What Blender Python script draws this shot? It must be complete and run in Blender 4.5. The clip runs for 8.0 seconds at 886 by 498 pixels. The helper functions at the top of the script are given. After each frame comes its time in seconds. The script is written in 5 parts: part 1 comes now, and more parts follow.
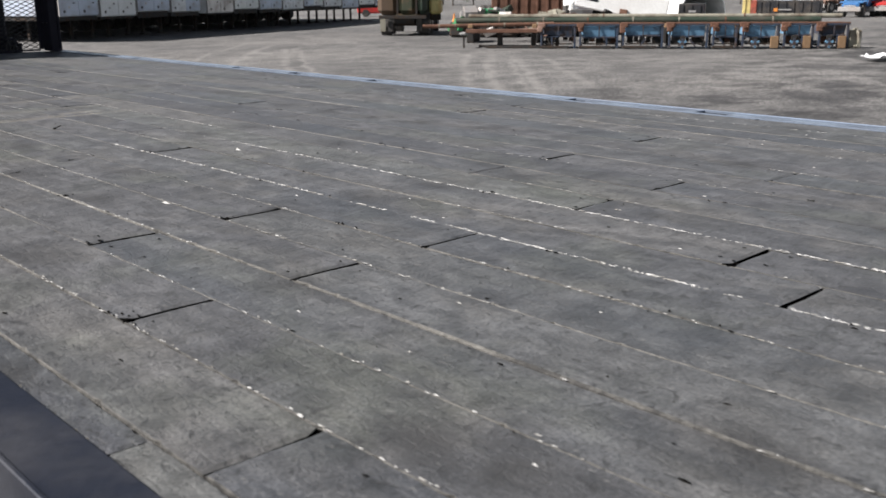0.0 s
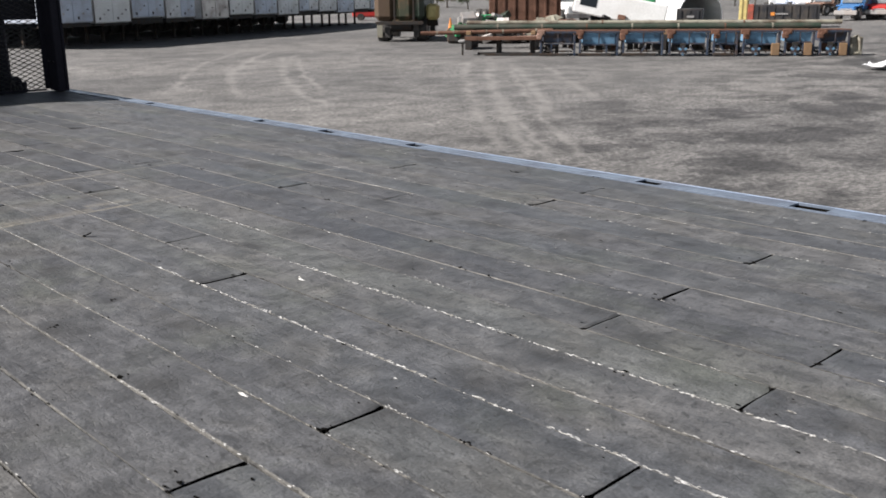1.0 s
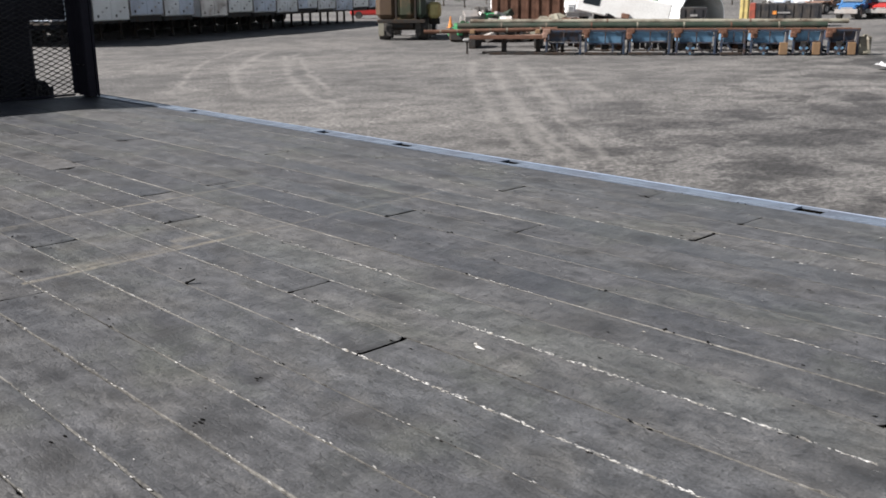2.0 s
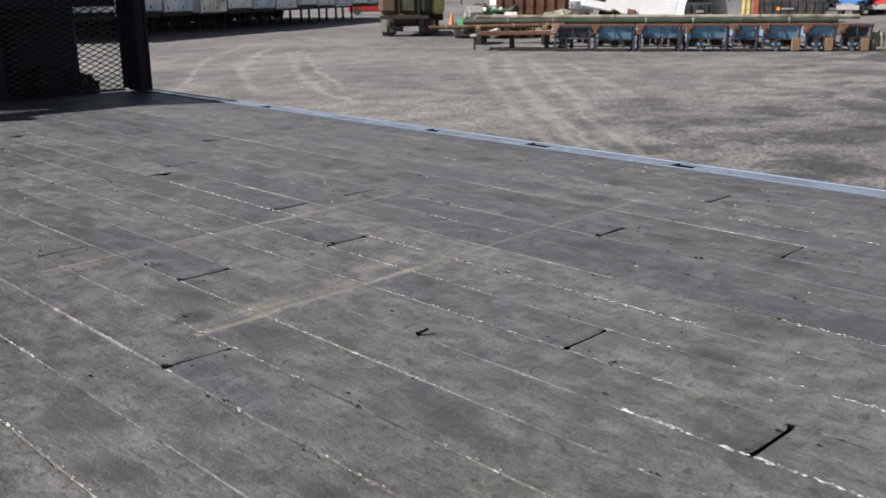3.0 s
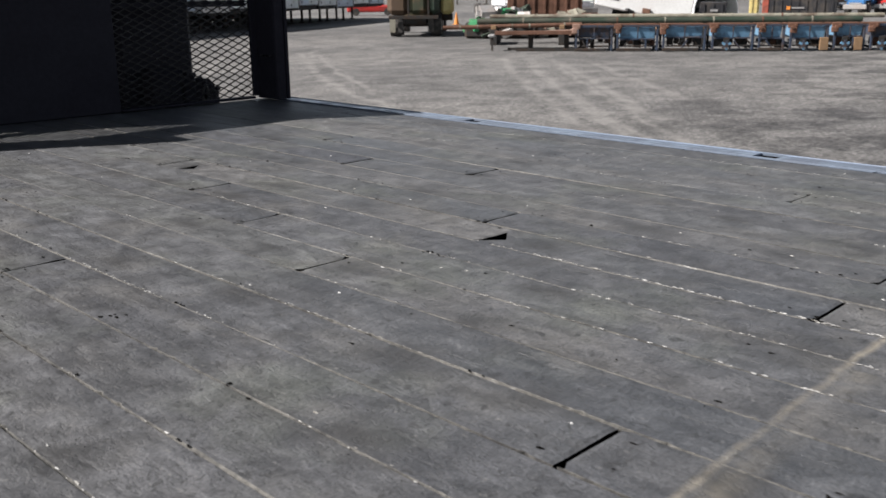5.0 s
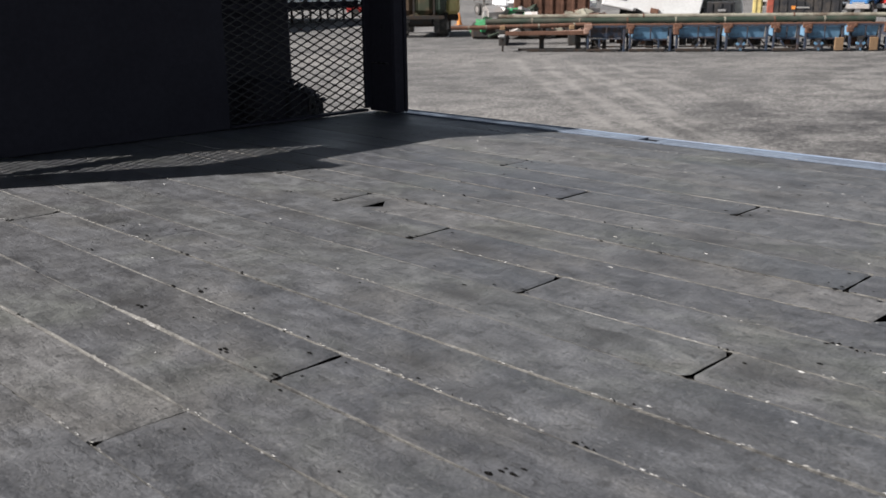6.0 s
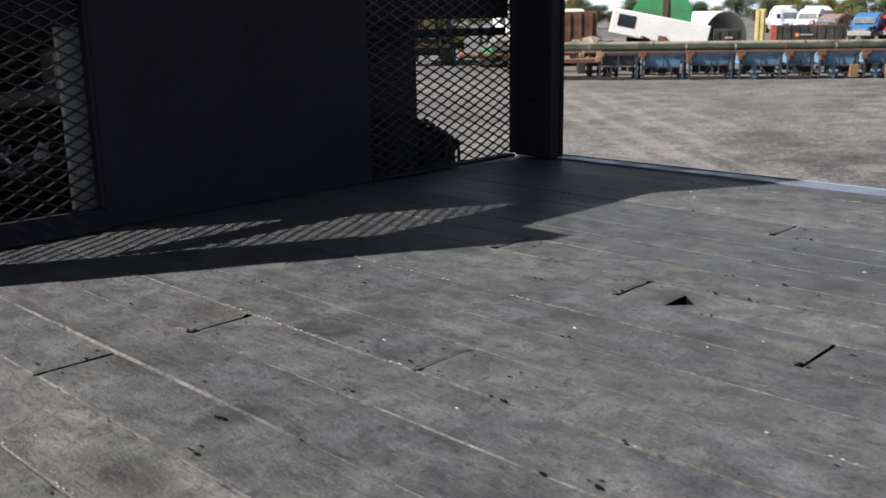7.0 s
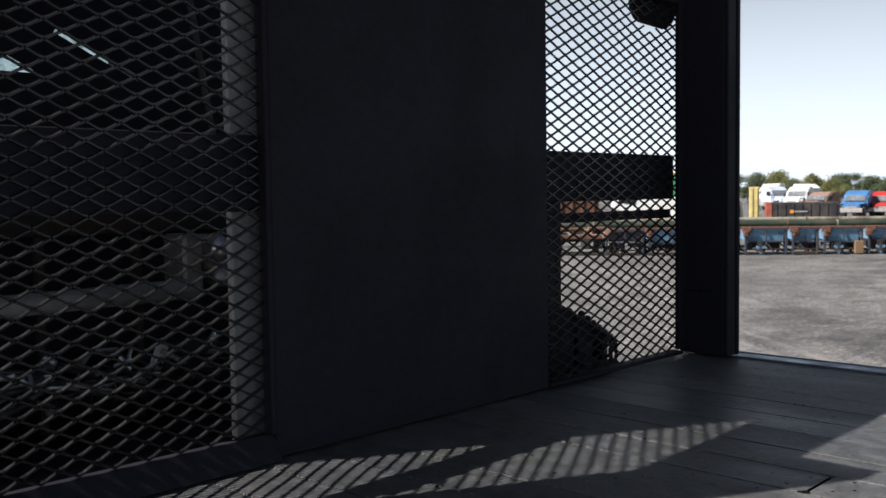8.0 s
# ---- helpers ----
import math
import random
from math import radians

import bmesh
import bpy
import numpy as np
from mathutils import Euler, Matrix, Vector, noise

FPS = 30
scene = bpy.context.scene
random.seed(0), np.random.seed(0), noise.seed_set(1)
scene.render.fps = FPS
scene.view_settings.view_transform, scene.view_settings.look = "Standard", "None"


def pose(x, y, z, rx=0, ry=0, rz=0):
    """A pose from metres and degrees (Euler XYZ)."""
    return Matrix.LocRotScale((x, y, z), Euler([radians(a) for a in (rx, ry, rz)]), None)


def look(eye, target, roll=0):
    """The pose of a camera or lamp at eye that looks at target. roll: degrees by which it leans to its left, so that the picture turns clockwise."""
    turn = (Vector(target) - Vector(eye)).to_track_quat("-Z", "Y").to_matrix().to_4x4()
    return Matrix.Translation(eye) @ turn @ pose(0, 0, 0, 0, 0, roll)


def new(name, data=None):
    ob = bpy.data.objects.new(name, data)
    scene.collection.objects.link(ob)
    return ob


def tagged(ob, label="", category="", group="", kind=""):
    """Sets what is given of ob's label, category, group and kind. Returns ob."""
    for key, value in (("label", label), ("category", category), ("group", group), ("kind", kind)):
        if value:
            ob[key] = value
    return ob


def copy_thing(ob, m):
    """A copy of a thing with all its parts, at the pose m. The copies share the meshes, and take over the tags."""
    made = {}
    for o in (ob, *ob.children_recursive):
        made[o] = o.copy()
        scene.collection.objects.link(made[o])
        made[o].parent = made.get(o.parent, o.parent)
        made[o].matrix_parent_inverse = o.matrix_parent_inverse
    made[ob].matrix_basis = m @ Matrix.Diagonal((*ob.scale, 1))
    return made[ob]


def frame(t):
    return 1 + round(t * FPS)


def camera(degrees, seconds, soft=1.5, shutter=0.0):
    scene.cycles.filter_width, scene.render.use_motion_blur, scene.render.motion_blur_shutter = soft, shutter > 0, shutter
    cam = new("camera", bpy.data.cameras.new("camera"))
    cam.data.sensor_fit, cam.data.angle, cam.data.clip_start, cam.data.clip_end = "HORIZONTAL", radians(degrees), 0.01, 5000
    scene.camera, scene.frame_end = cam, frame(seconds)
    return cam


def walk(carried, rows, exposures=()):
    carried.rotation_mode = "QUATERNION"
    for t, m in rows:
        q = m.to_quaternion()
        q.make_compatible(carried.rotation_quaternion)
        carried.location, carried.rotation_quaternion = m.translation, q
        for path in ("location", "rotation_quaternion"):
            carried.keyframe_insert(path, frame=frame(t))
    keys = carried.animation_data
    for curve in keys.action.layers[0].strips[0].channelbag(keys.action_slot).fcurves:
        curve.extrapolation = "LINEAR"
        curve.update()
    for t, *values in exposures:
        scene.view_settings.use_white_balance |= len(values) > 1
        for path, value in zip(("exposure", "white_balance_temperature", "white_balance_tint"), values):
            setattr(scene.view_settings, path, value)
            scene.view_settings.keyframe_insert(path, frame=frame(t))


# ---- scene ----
cam = camera(50.3, 8.0, soft=1.6)
cam.data.dof.use_dof, cam.data.dof.focus_distance, cam.data.dof.aperture_fstop = True, 2.4, 13.0
PATH = [
    (0, (-1.362, -6.663, 0.375), (-0.043, -5.254, -0.151), -0.5),
    (0.2, (-1.318, -6.597, 0.436), (-0.003, -5.185, -0.089), -0.9),
    (0.5, (-1.28, -6.491, 0.527), (0.044, -5.085, 0.008), -0.7),
    (0.8, (-1.263, -6.362, 0.578), (0.062, -4.959, 0.055), -0.8),
    (1, (-1.273, -6.261, 0.601), (0.055, -4.862, 0.077), -0.6),
    (1.2, (-1.276, -6.16, 0.616), (0.054, -4.761, 0.091), -0.7),
    (2.3, (-1.272, -5.5, 0.603), (0.069, -4.114, 0.073), -0.4),
    (2.5, (-1.284, -5.352, 0.593), (0.059, -3.969, 0.062), -0.4),
    (3, (-1.293, -4.967, 0.545), (0.054, -3.588, 0.011), -0.5),
    (3.5, (-1.269, -4.574, 0.504), (0.08, -3.199, -0.033), -0.6),
    (4, (-1.266, -4.197, 0.48), (0.089, -2.827, -0.054), -0.6),
    (4.2, (-1.246, -4.047, 0.467), (0.109, -2.677, -0.069), -0.7),
    (5.3, (-1.256, -3.303, 0.477), (0.11, -1.941, -0.054), -0.6),
    (5.5, (-1.277, -3.154, 0.482), (0.09, -1.795, -0.05), -0.6),
    (6, (-1.307, -2.769, 0.473), (0.064, -1.414, -0.059), -0.7),
    (6.5, (-1.319, -2.364, 0.476), (0.056, -1.012, -0.055), -0.8),
    (7, (-1.272, -1.952, 0.466), (0.118, -0.595, -0.011), -0.9),
    (7.2, (-1.248, -1.802, 0.459), (0.149, -0.441, 0.017), -1.0),
    (7.5, (-1.252, -1.603, 0.461), (0.161, -0.233, 0.103), -0.9),
    (7.8, (-1.275, -1.416, 0.48), (0.158, -0.038, 0.259), -0.6),
    (8, (-1.303, -1.313, 0.484), (0.139, 0.068, 0.368), -0.8),
]
walk(cam, [(t, look(eye, target, roll)) for t, eye, target, roll in PATH], exposures=[(0.0, 0.93, 6350, 11.8), (8.0, 0.93, 6350, 11.8)])

# ---- world, sun, exposure ----
SUN_TO = Vector((-0.895, 0.505, 0.90)).normalized()
world = bpy.data.worlds.new("world")
scene.world = world
world.use_nodes = True
wt = world.node_tree
wt.nodes.clear()
w_out = wt.nodes.new("ShaderNodeOutputWorld")
w_bg = wt.nodes.new("ShaderNodeBackground")
w_sky = wt.nodes.new("ShaderNodeTexSky")
w_sky.sky_type = "NISHITA"
w_sky.sun_disc = False
w_sky.sun_elevation = math.asin(SUN_TO.z)
w_sky.sun_rotation = math.atan2(SUN_TO.x, SUN_TO.y)
w_sky.air_density, w_sky.dust_density, w_sky.ozone_density = 1.0, 2.5, 1.0
w_co = wt.nodes.new("ShaderNodeTexCoord")
w_map = wt.nodes.new("ShaderNodeMapping")
w_map.inputs["Scale"].default_value = (1.0, 1.0, 3.2)
w_noise = wt.nodes.new("ShaderNodeTexNoise")
w_noise.inputs["Scale"].default_value = 3.0
w_noise.inputs["Detail"].default_value = 8.0
w_noise.inputs["Roughness"].default_value = 0.55
w_ramp = wt.nodes.new("ShaderNodeValToRGB")
w_ramp.color_ramp.elements[0].position, w_ramp.color_ramp.elements[1].position = 0.48, 0.80
w_ramp.color_ramp.elements[1].color = (0.14, 0.14, 0.14, 1)
w_mix = wt.nodes.new("ShaderNodeMix")
w_mix.data_type = "RGBA"
w_mix.inputs["B"].default_value = (36.0, 40.0, 44.0, 1)
wt.links.new(w_co.outputs["Generated"], w_map.inputs["Vector"])
wt.links.new(w_map.outputs["Vector"], w_noise.inputs["Vector"])
wt.links.new(w_noise.outputs["Fac"], w_ramp.inputs["Fac"])
w_sep = wt.nodes.new("ShaderNodeSeparateXYZ")
wt.links.new(w_co.outputs["Generated"], w_sep.inputs[0])
w_haze = wt.nodes.new("ShaderNodeMapRange")
for key, v in (("From Min", 0.0), ("From Max", 0.36), ("To Min", 1.0), ("To Max", 0.0)):
    w_haze.inputs[key].default_value = v
wt.links.new(w_sep.outputs["Z"], w_haze.inputs["Value"])
w_max = wt.nodes.new("ShaderNodeMath")
w_max.operation = "MAXIMUM"
wt.links.new(w_haze.outputs["Result"], w_max.inputs[0])
wt.links.new(w_ramp.outputs["Color"], w_max.inputs[1])
wt.links.new(w_max.outputs[0], w_mix.inputs["Factor"])
wt.links.new(w_sky.outputs["Color"], w_mix.inputs["A"])
wt.links.new(w_mix.outputs["Result"], w_bg.inputs["Color"])
w_bg.inputs["Strength"].default_value = 0.0165
wt.links.new(w_bg.outputs["Background"], w_out.inputs["Surface"])

sun = new("sun", bpy.data.lights.new("sun", "SUN"))
sun.data.energy, sun.data.angle, sun.data.color = 5.0, radians(0.45), (1.0, 0.955, 0.90)
sun.matrix_world = look(SUN_TO * 50, (0, 0, 0))

GROUND = -1.67


# ---- materials ----
class Nodes:
    """A node material with a Principled shader, and short ways to add nodes."""

    def __init__(self, name):
        self.mat = bpy.data.materials.new(name)
        self.mat.use_nodes = True
        self.t = self.mat.node_tree
        self.b = self.t.nodes["Principled BSDF"]

    def add(self, kind, **values):
        n = self.t.nodes.new(kind)
        for k, v in values.items():
            n.inputs[k].default_value = v
        return n

    def link(self, a, b):
        self.t.links.new(a, b)

    def coords(self, scale=(1, 1, 1), kind="Object", turn=0.0, place=(0, 0, 0)):
        c = self.add("ShaderNodeTexCoord") if kind != "Position" else self.add("ShaderNodeNewGeometry")
        m = self.add("ShaderNodeMapping", Scale=scale, Rotation=(0, 0, turn), Location=place)
        self.link(c.outputs[kind], m.inputs["Vector"])
        return m.outputs["Vector"]

    def noise(self, vector, scale, detail=6.0, rough=0.6):
        n = self.add("ShaderNodeTexNoise", Scale=scale, Detail=detail, Roughness=rough)
        self.link(vector, n.inputs["Vector"])
        return n.outputs["Fac"]

    def ramp(self, fac, stops):
        n = self.add("ShaderNodeValToRGB")
        e = n.color_ramp.elements
        while len(e) < len(stops):
            e.new(0.5)
        for el, (p, c) in zip(e, stops):
            el.position = p
            el.color = (c, c, c, 1) if isinstance(c, (int, float)) else (*c, 1)
        self.link(fac, n.inputs["Fac"])
        return n.outputs["Color"]

    def mix(self, fac, a, b, how="MIX"):
        n = self.add("ShaderNodeMix")
        n.data_type, n.blend_type = "RGBA", how
        for v, s in ((fac, n.inputs["Factor"]), (a, n.inputs["A"]), (b, n.inputs["B"])):
            if isinstance(v, bpy.types.NodeSocket):
                self.link(v, s)
            elif isinstance(v, (int, float)):
                s.default_value = v
            else:
                s.default_value = (*v, 1)
        return n.outputs["Result"]

    def math(self, how, a, b=0.0, c=0.0):
        n = self.add("ShaderNodeMath")
        n.operation = how
        for v, s in zip((a, b, c), n.inputs):
            if isinstance(v, bpy.types.NodeSocket):
                self.link(v, s)
            else:
                s.default_value = v
        return n.outputs[0]

    def bump(self, height, strength, distance):
        n = self.add("ShaderNodeBump", Strength=strength, Distance=distance)
        self.link(height, n.inputs["Height"])
        self.link(n.outputs["Normal"], self.b.inputs["Normal"])

    def done(self, color, rough, metal=0.0):
        for v, s in ((color, "Base Color"), (rough, "Roughness"), (metal, "Metallic")):
            if isinstance(v, bpy.types.NodeSocket):
                self.link(v, self.b.inputs[s])
            elif isinstance(v, (int, float)):
                self.b.inputs[s].default_value = v
            else:
                self.b.inputs[s].default_value = (*v, 1)
        return self.mat


def painted(name, color, rough=0.5, metal=0.0, dirt=(0.12, 0.10, 0.08), amount=0.5, size=3.0, fine=40.0, bump=0.15):
    """Paint or metal with stains at two sizes and a little relief."""
    n = Nodes(name)
    co = n.coords()
    big = n.ramp(n.noise(co, size, 8), [(0.44, 0.0), (0.62, 1.0)])
    small = n.noise(co, fine, 4)
    base = n.mix(n.math("MULTIPLY", big, amount), color, dirt)
    base = n.mix(0.35, base, n.ramp(small, [(0.3, 0.35), (0.7, 1.0)]), "MULTIPLY")
    r = n.math("MULTIPLY_ADD", big, 0.25, rough)
    n.bump(small, bump, 0.004)
    return n.done(base, r, metal)


def matt(material, level):
    material.node_tree.nodes["Principled BSDF"].inputs["Specular IOR Level"].default_value = level
    return material


def wood_deck():
    n = Nodes("weathered_deck_wood")
    info = n.add("ShaderNodeObjectInfo")
    pos = n.coords((1, 1, 1), "Position")
    shift = n.add("ShaderNodeVectorMath")
    shift.operation = "MULTIPLY_ADD"
    n.link(info.outputs["Random"], shift.inputs[0])
    shift.inputs[1].default_value = (13.0, 31.0, 7.0)
    n.link(pos, shift.inputs[2])
    own = shift.outputs["Vector"]

    def stretched(sx, sy, source):
        m = n.add("ShaderNodeMapping", Scale=(sx, sy, 1.0))
        n.link(source, m.inputs["Vector"])
        return m.outputs["Vector"]

    def moved(scale, detail, far):
        v, w = n.add("ShaderNodeVectorMath"), n.add("ShaderNodeTexNoise", Scale=scale, Detail=detail)
        v.operation = "MULTIPLY_ADD"
        n.link(pos, w.inputs["Vector"])
        n.link(w.outputs["Color"], v.inputs[0])
        v.inputs[1].default_value = (far, far, 0.0)
        n.link(pos, v.inputs[2])
        return v.outputs["Vector"]

    warp = moved(14.0, 4.0, 0.07)
    wander = moved(5.0, 3.0, 0.10)
    grain = n.noise(stretched(70, 5, own), 1.0, 6, 0.6)
    grit = n.noise(pos, 230.0, 3, 0.6)
    scuff = n.noise(stretched(24, 15, warp), 1.0, 8, 0.66)
    mottle = n.noise(stretched(9, 5.5, own), 1.0, 5, 0.55)
    blotch = n.noise(pos, 2.6, 6, 0.6)
    brown = n.noise(stretched(3.4, 2.2, pos), 1.7, 6, 0.6)
    wet = n.ramp(n.noise(stretched(3.2, 0.7, own), 1.0, 5, 0.55), [(0.48, 0.0), (0.60, 1.0)])
    # hair cracks that follow the grain, and short curved scratches across it
    cracks = n.ramp(n.noise(stretched(52, 4.5, own), 1.0, 7, 0.80), [(0.345, 0.0), (0.362, 1.0)])
    scratch = n.ramp(n.math("ABSOLUTE", n.math("SUBTRACT", n.noise(stretched(11, 5, wander), 1.0, 4, 0.6), 0.5)), [(0.0025, 1.0), (0.007, 0.0)])
    scratch = n.math("MULTIPLY", scratch, n.ramp(n.noise(pos, 6.0, 3), [(0.52, 0.0), (0.62, 1.0)]))
    cell = n.add("ShaderNodeTexVoronoi", Scale=1.0)
    cell.voronoi_dimensions = "2D"
    n.link(stretched(5.0, 3.6, warp), cell.inputs["Vector"])
    pick = n.add("ShaderNodeSeparateXYZ")
    n.link(cell.outputs["Color"], pick.inputs[0])
    smudge = n.ramp(cell.outputs["Distance"], [(0.05, 1.0), (0.14, 0.5), (0.34, 0.0)])
    smudge = n.math("MULTIPLY", smudge, n.math("GREATER_THAN", pick.outputs["X"], 0.60))
    # wider stains with ragged edges, longer along the planks
    stain = n.ramp(n.noise(stretched(6.5, 2.8, warp), 1.0, 8, 0.68), [(0.600, 0.0), (0.640, 1.0)])
    flecks = n.ramp(n.noise(stretched(90, 60, pos), 1.0, 4, 0.62), [(0.635, 0.0), (0.675, 1.0)])
    crumbs = n.ramp(n.noise(stretched(70, 52, warp), 1.0, 4, 0.6), [(0.372, 1.0), (0.398, 0.0)])
    tone = n.ramp(info.outputs["Random"], [(0.0, (0.047, 0.049, 0.056)), (0.2, (0.088, 0.089, 0.088)), (0.4, (0.061, 0.062, 0.067)), (0.6, (0.101, 0.098, 0.094)), (0.8, (0.056, 0.057, 0.061)), (1.0, (0.090, 0.092, 0.087))])
    col = n.mix(n.math("MULTIPLY", n.ramp(blotch, [(0.40, 0.0), (0.60, 1.0)]), 0.28), tone, (0.094, 0.094, 0.093))
    col = n.mix(n.math("MULTIPLY", n.ramp(brown, [(0.50, 0.0), (0.64, 1.0)]), 0.36), col, (0.096, 0.089, 0.076))
    sage = n.ramp(n.noise(stretched(2.6, 1.9, warp), 1.3, 6, 0.62), [(0.52, 0.0), (0.66, 1.0)])
    col = n.mix(n.math("MULTIPLY", sage, 0.38), col, (0.084, 0.091, 0.068))
    col = n.mix(n.math("MULTIPLY", wet, 0.38), col, (0.050, 0.053, 0.058))
    col = n.mix(0.24, col, n.ramp(mottle, [(0.36, 0.5), (0.5, 1.0), (0.62, 1.45)]), "MULTIPLY")
    col = n.mix(0.22, col, n.ramp(grain, [(0.35, 0.5), (0.5, 1.0), (0.65, 1.4)]), "MULTIPLY")
    col = n.mix(0.50, col, n.ramp(scuff, [(0.38, 0.42), (0.5, 1.0), (0.62, 1.7)]), "MULTIPLY")
    col = n.mix(0.52, col, n.ramp(grit, [(0.35, 0.45), (0.5, 1.0), (0.65, 1.55)]), "MULTIPLY")
    # worn hollows between flat fibres, at two sizes
    dents = n.ramp(n.noise(stretched(24, 8.5, own), 1.0, 9, 0.70), [(0.37, 0.0), (0.50, 1.0)])
    nicks = n.ramp(n.noise(stretched(100, 46, own), 1.0, 5, 0.62), [(0.38, 0.0), (0.50, 1.0)])
    col = n.mix(0.13, col, n.ramp(dents, [(0.0, 0.55), (1.0, 1.10)]), "MULTIPLY")
    col = n.mix(0.20, col, n.ramp(nicks, [(0.0, 0.60), (1.0, 1.08)]), "MULTIPLY")
    col = n.mix(n.math("MULTIPLY", flecks, 0.4), col, (0.20, 0.195, 0.18))
    col = n.mix(n.math("MULTIPLY", crumbs, 0.7), col, (0.026, 0.0255, 0.025))
    col = n.mix(n.math("MULTIPLY", smudge, 0.8), col, (0.030, 0.029, 0.028))
    col = n.mix(n.math("MULTIPLY", stain, 0.3), col, (0.036, 0.036, 0.037))
    col = n.mix(n.math("MULTIPLY", scratch, 0.6), col, (0.034, 0.033, 0.032))
    col = n.mix(n.math("MULTIPLY", n.math("SUBTRACT", 1.0, cracks), 0.75), col, (0.024, 0.023, 0.022))
    # single oily spots with ragged rims
    sep = n.add("ShaderNodeSeparateXYZ")
    n.link(pos, sep.inputs[0])
    rag = n.math("MULTIPLY_ADD", n.noise(stretched(60, 40, pos), 1.0, 4, 0.65), 2.4, -1.2)
    oil = None
    for cx, cy, rx, ry, full in SPOTS:
        dx = n.math("MULTIPLY", n.math("SUBTRACT", sep.outputs["X"], cx), 1.0 / rx)
        dy = n.math("MULTIPLY", n.math("SUBTRACT", sep.outputs["Y"], cy), 1.0 / ry)
        near = n.math("SUBTRACT", 1.25, n.math("ADD", n.math("MULTIPLY", dx, dx), n.math("MULTIPLY", dy, dy)))
        one = n.math("MULTIPLY", n.math("MINIMUM", n.math("MAXIMUM", n.math("ADD", near, rag), 0.0), 1.0), full)
        oil = one if oil is None else n.math("MAXIMUM", oil, one)
    col = n.mix(n.math("MULTIPLY", oil, 0.85), col, (0.026, 0.026, 0.027))
    # pale rub lines left by pallets
    wob = n.math("MULTIPLY_ADD", n.noise(pos, 7.0, 3), 0.03, -0.015)
    marks = None
    for y, x0, x1, half, full in RUBS:
        slant = n.math("MULTIPLY_ADD", sep.outputs["X"], -0.04, sep.outputs["Y"])
        dist = n.math("ABSOLUTE", n.math("SUBTRACT", n.math("ADD", slant, wob), y))
        band = n.math("SUBTRACT", 1.0, n.math("MINIMUM", n.math("DIVIDE", dist, half), 1.0))
        inside = n.math("MULTIPLY", n.math("GREATER_THAN", sep.outputs["X"], x0), n.math("LESS_THAN", sep.outputs["X"], x1))
        one = n.math("MULTIPLY", n.math("MULTIPLY", band, inside), full)
        marks = one if marks is None else n.math("MAXIMUM", marks, one)
    patchy = n.math("MULTIPLY", n.ramp(n.noise(pos, 5.0, 6), [(0.36, 0.30), (0.56, 1.0)]), n.ramp(n.noise(stretched(60, 25, pos), 1.0, 4), [(0.36, 0.45), (0.52, 1.0)]))
    col = n.mix(n.math("MULTIPLY", n.math("MULTIPLY", marks, patchy), 0.75), col, (0.27, 0.238, 0.182))
    col = n.mix(1.0, col, (0.885, 0.895, 0.915), "MULTIPLY")
    n.b.inputs["Specular IOR Level"].default_value = 0.70
    rough = n.math("MULTIPLY_ADD", scuff, 0.4, n.math("MULTIPLY_ADD", wet, -0.14, 0.42))
    h = n.math("MULTIPLY_ADD", grit, 0.18, n.math("MULTIPLY_ADD", cracks, 0.8, n.math("MULTIPLY_ADD", dents, 0.07, n.math("MULTIPLY_ADD", nicks, 0.15, n.math("MULTIPLY_ADD", scuff, 0.40, n.math("MULTIPLY", grain, 0.35))))))
    n.bump(h, 0.62, 0.0055)
    return n.done(col, rough)


def wood_edge():
    """Bare, splintered wood along the worn edge of a plank, with sunlight painted in as paler tones."""
    n = Nodes("splintered_sunlit_board_edge")
    pos = n.coords((60, 22, 60), "Position")
    fine = n.coords((140, 90, 140), "Position")
    slow = n.noise(n.coords((5, 1.6, 5), "Position"), 1.0, 4, 0.6)
    f = n.math("MULTIPLY_ADD", n.noise(fine, 1.0, 4, 0.6), 0.35, n.math("MULTIPLY_ADD", slow, 0.5, n.math("MULTIPLY", n.noise(pos, 1.0, 5, 0.6), 0.35)))
    c = n.ramp(f, [(0.52, (0.030, 0.029, 0.027)), (0.585, (0.074, 0.071, 0.065)), (0.65, (0.115, 0.110, 0.099)), (0.71, (0.165, 0.160, 0.147)), (0.80, (0.40, 0.39, 0.37))])
    n.bump(n.noise(fine, 3.0, 4), 0.7, 0.003)
    return n.done(c, 0.8)


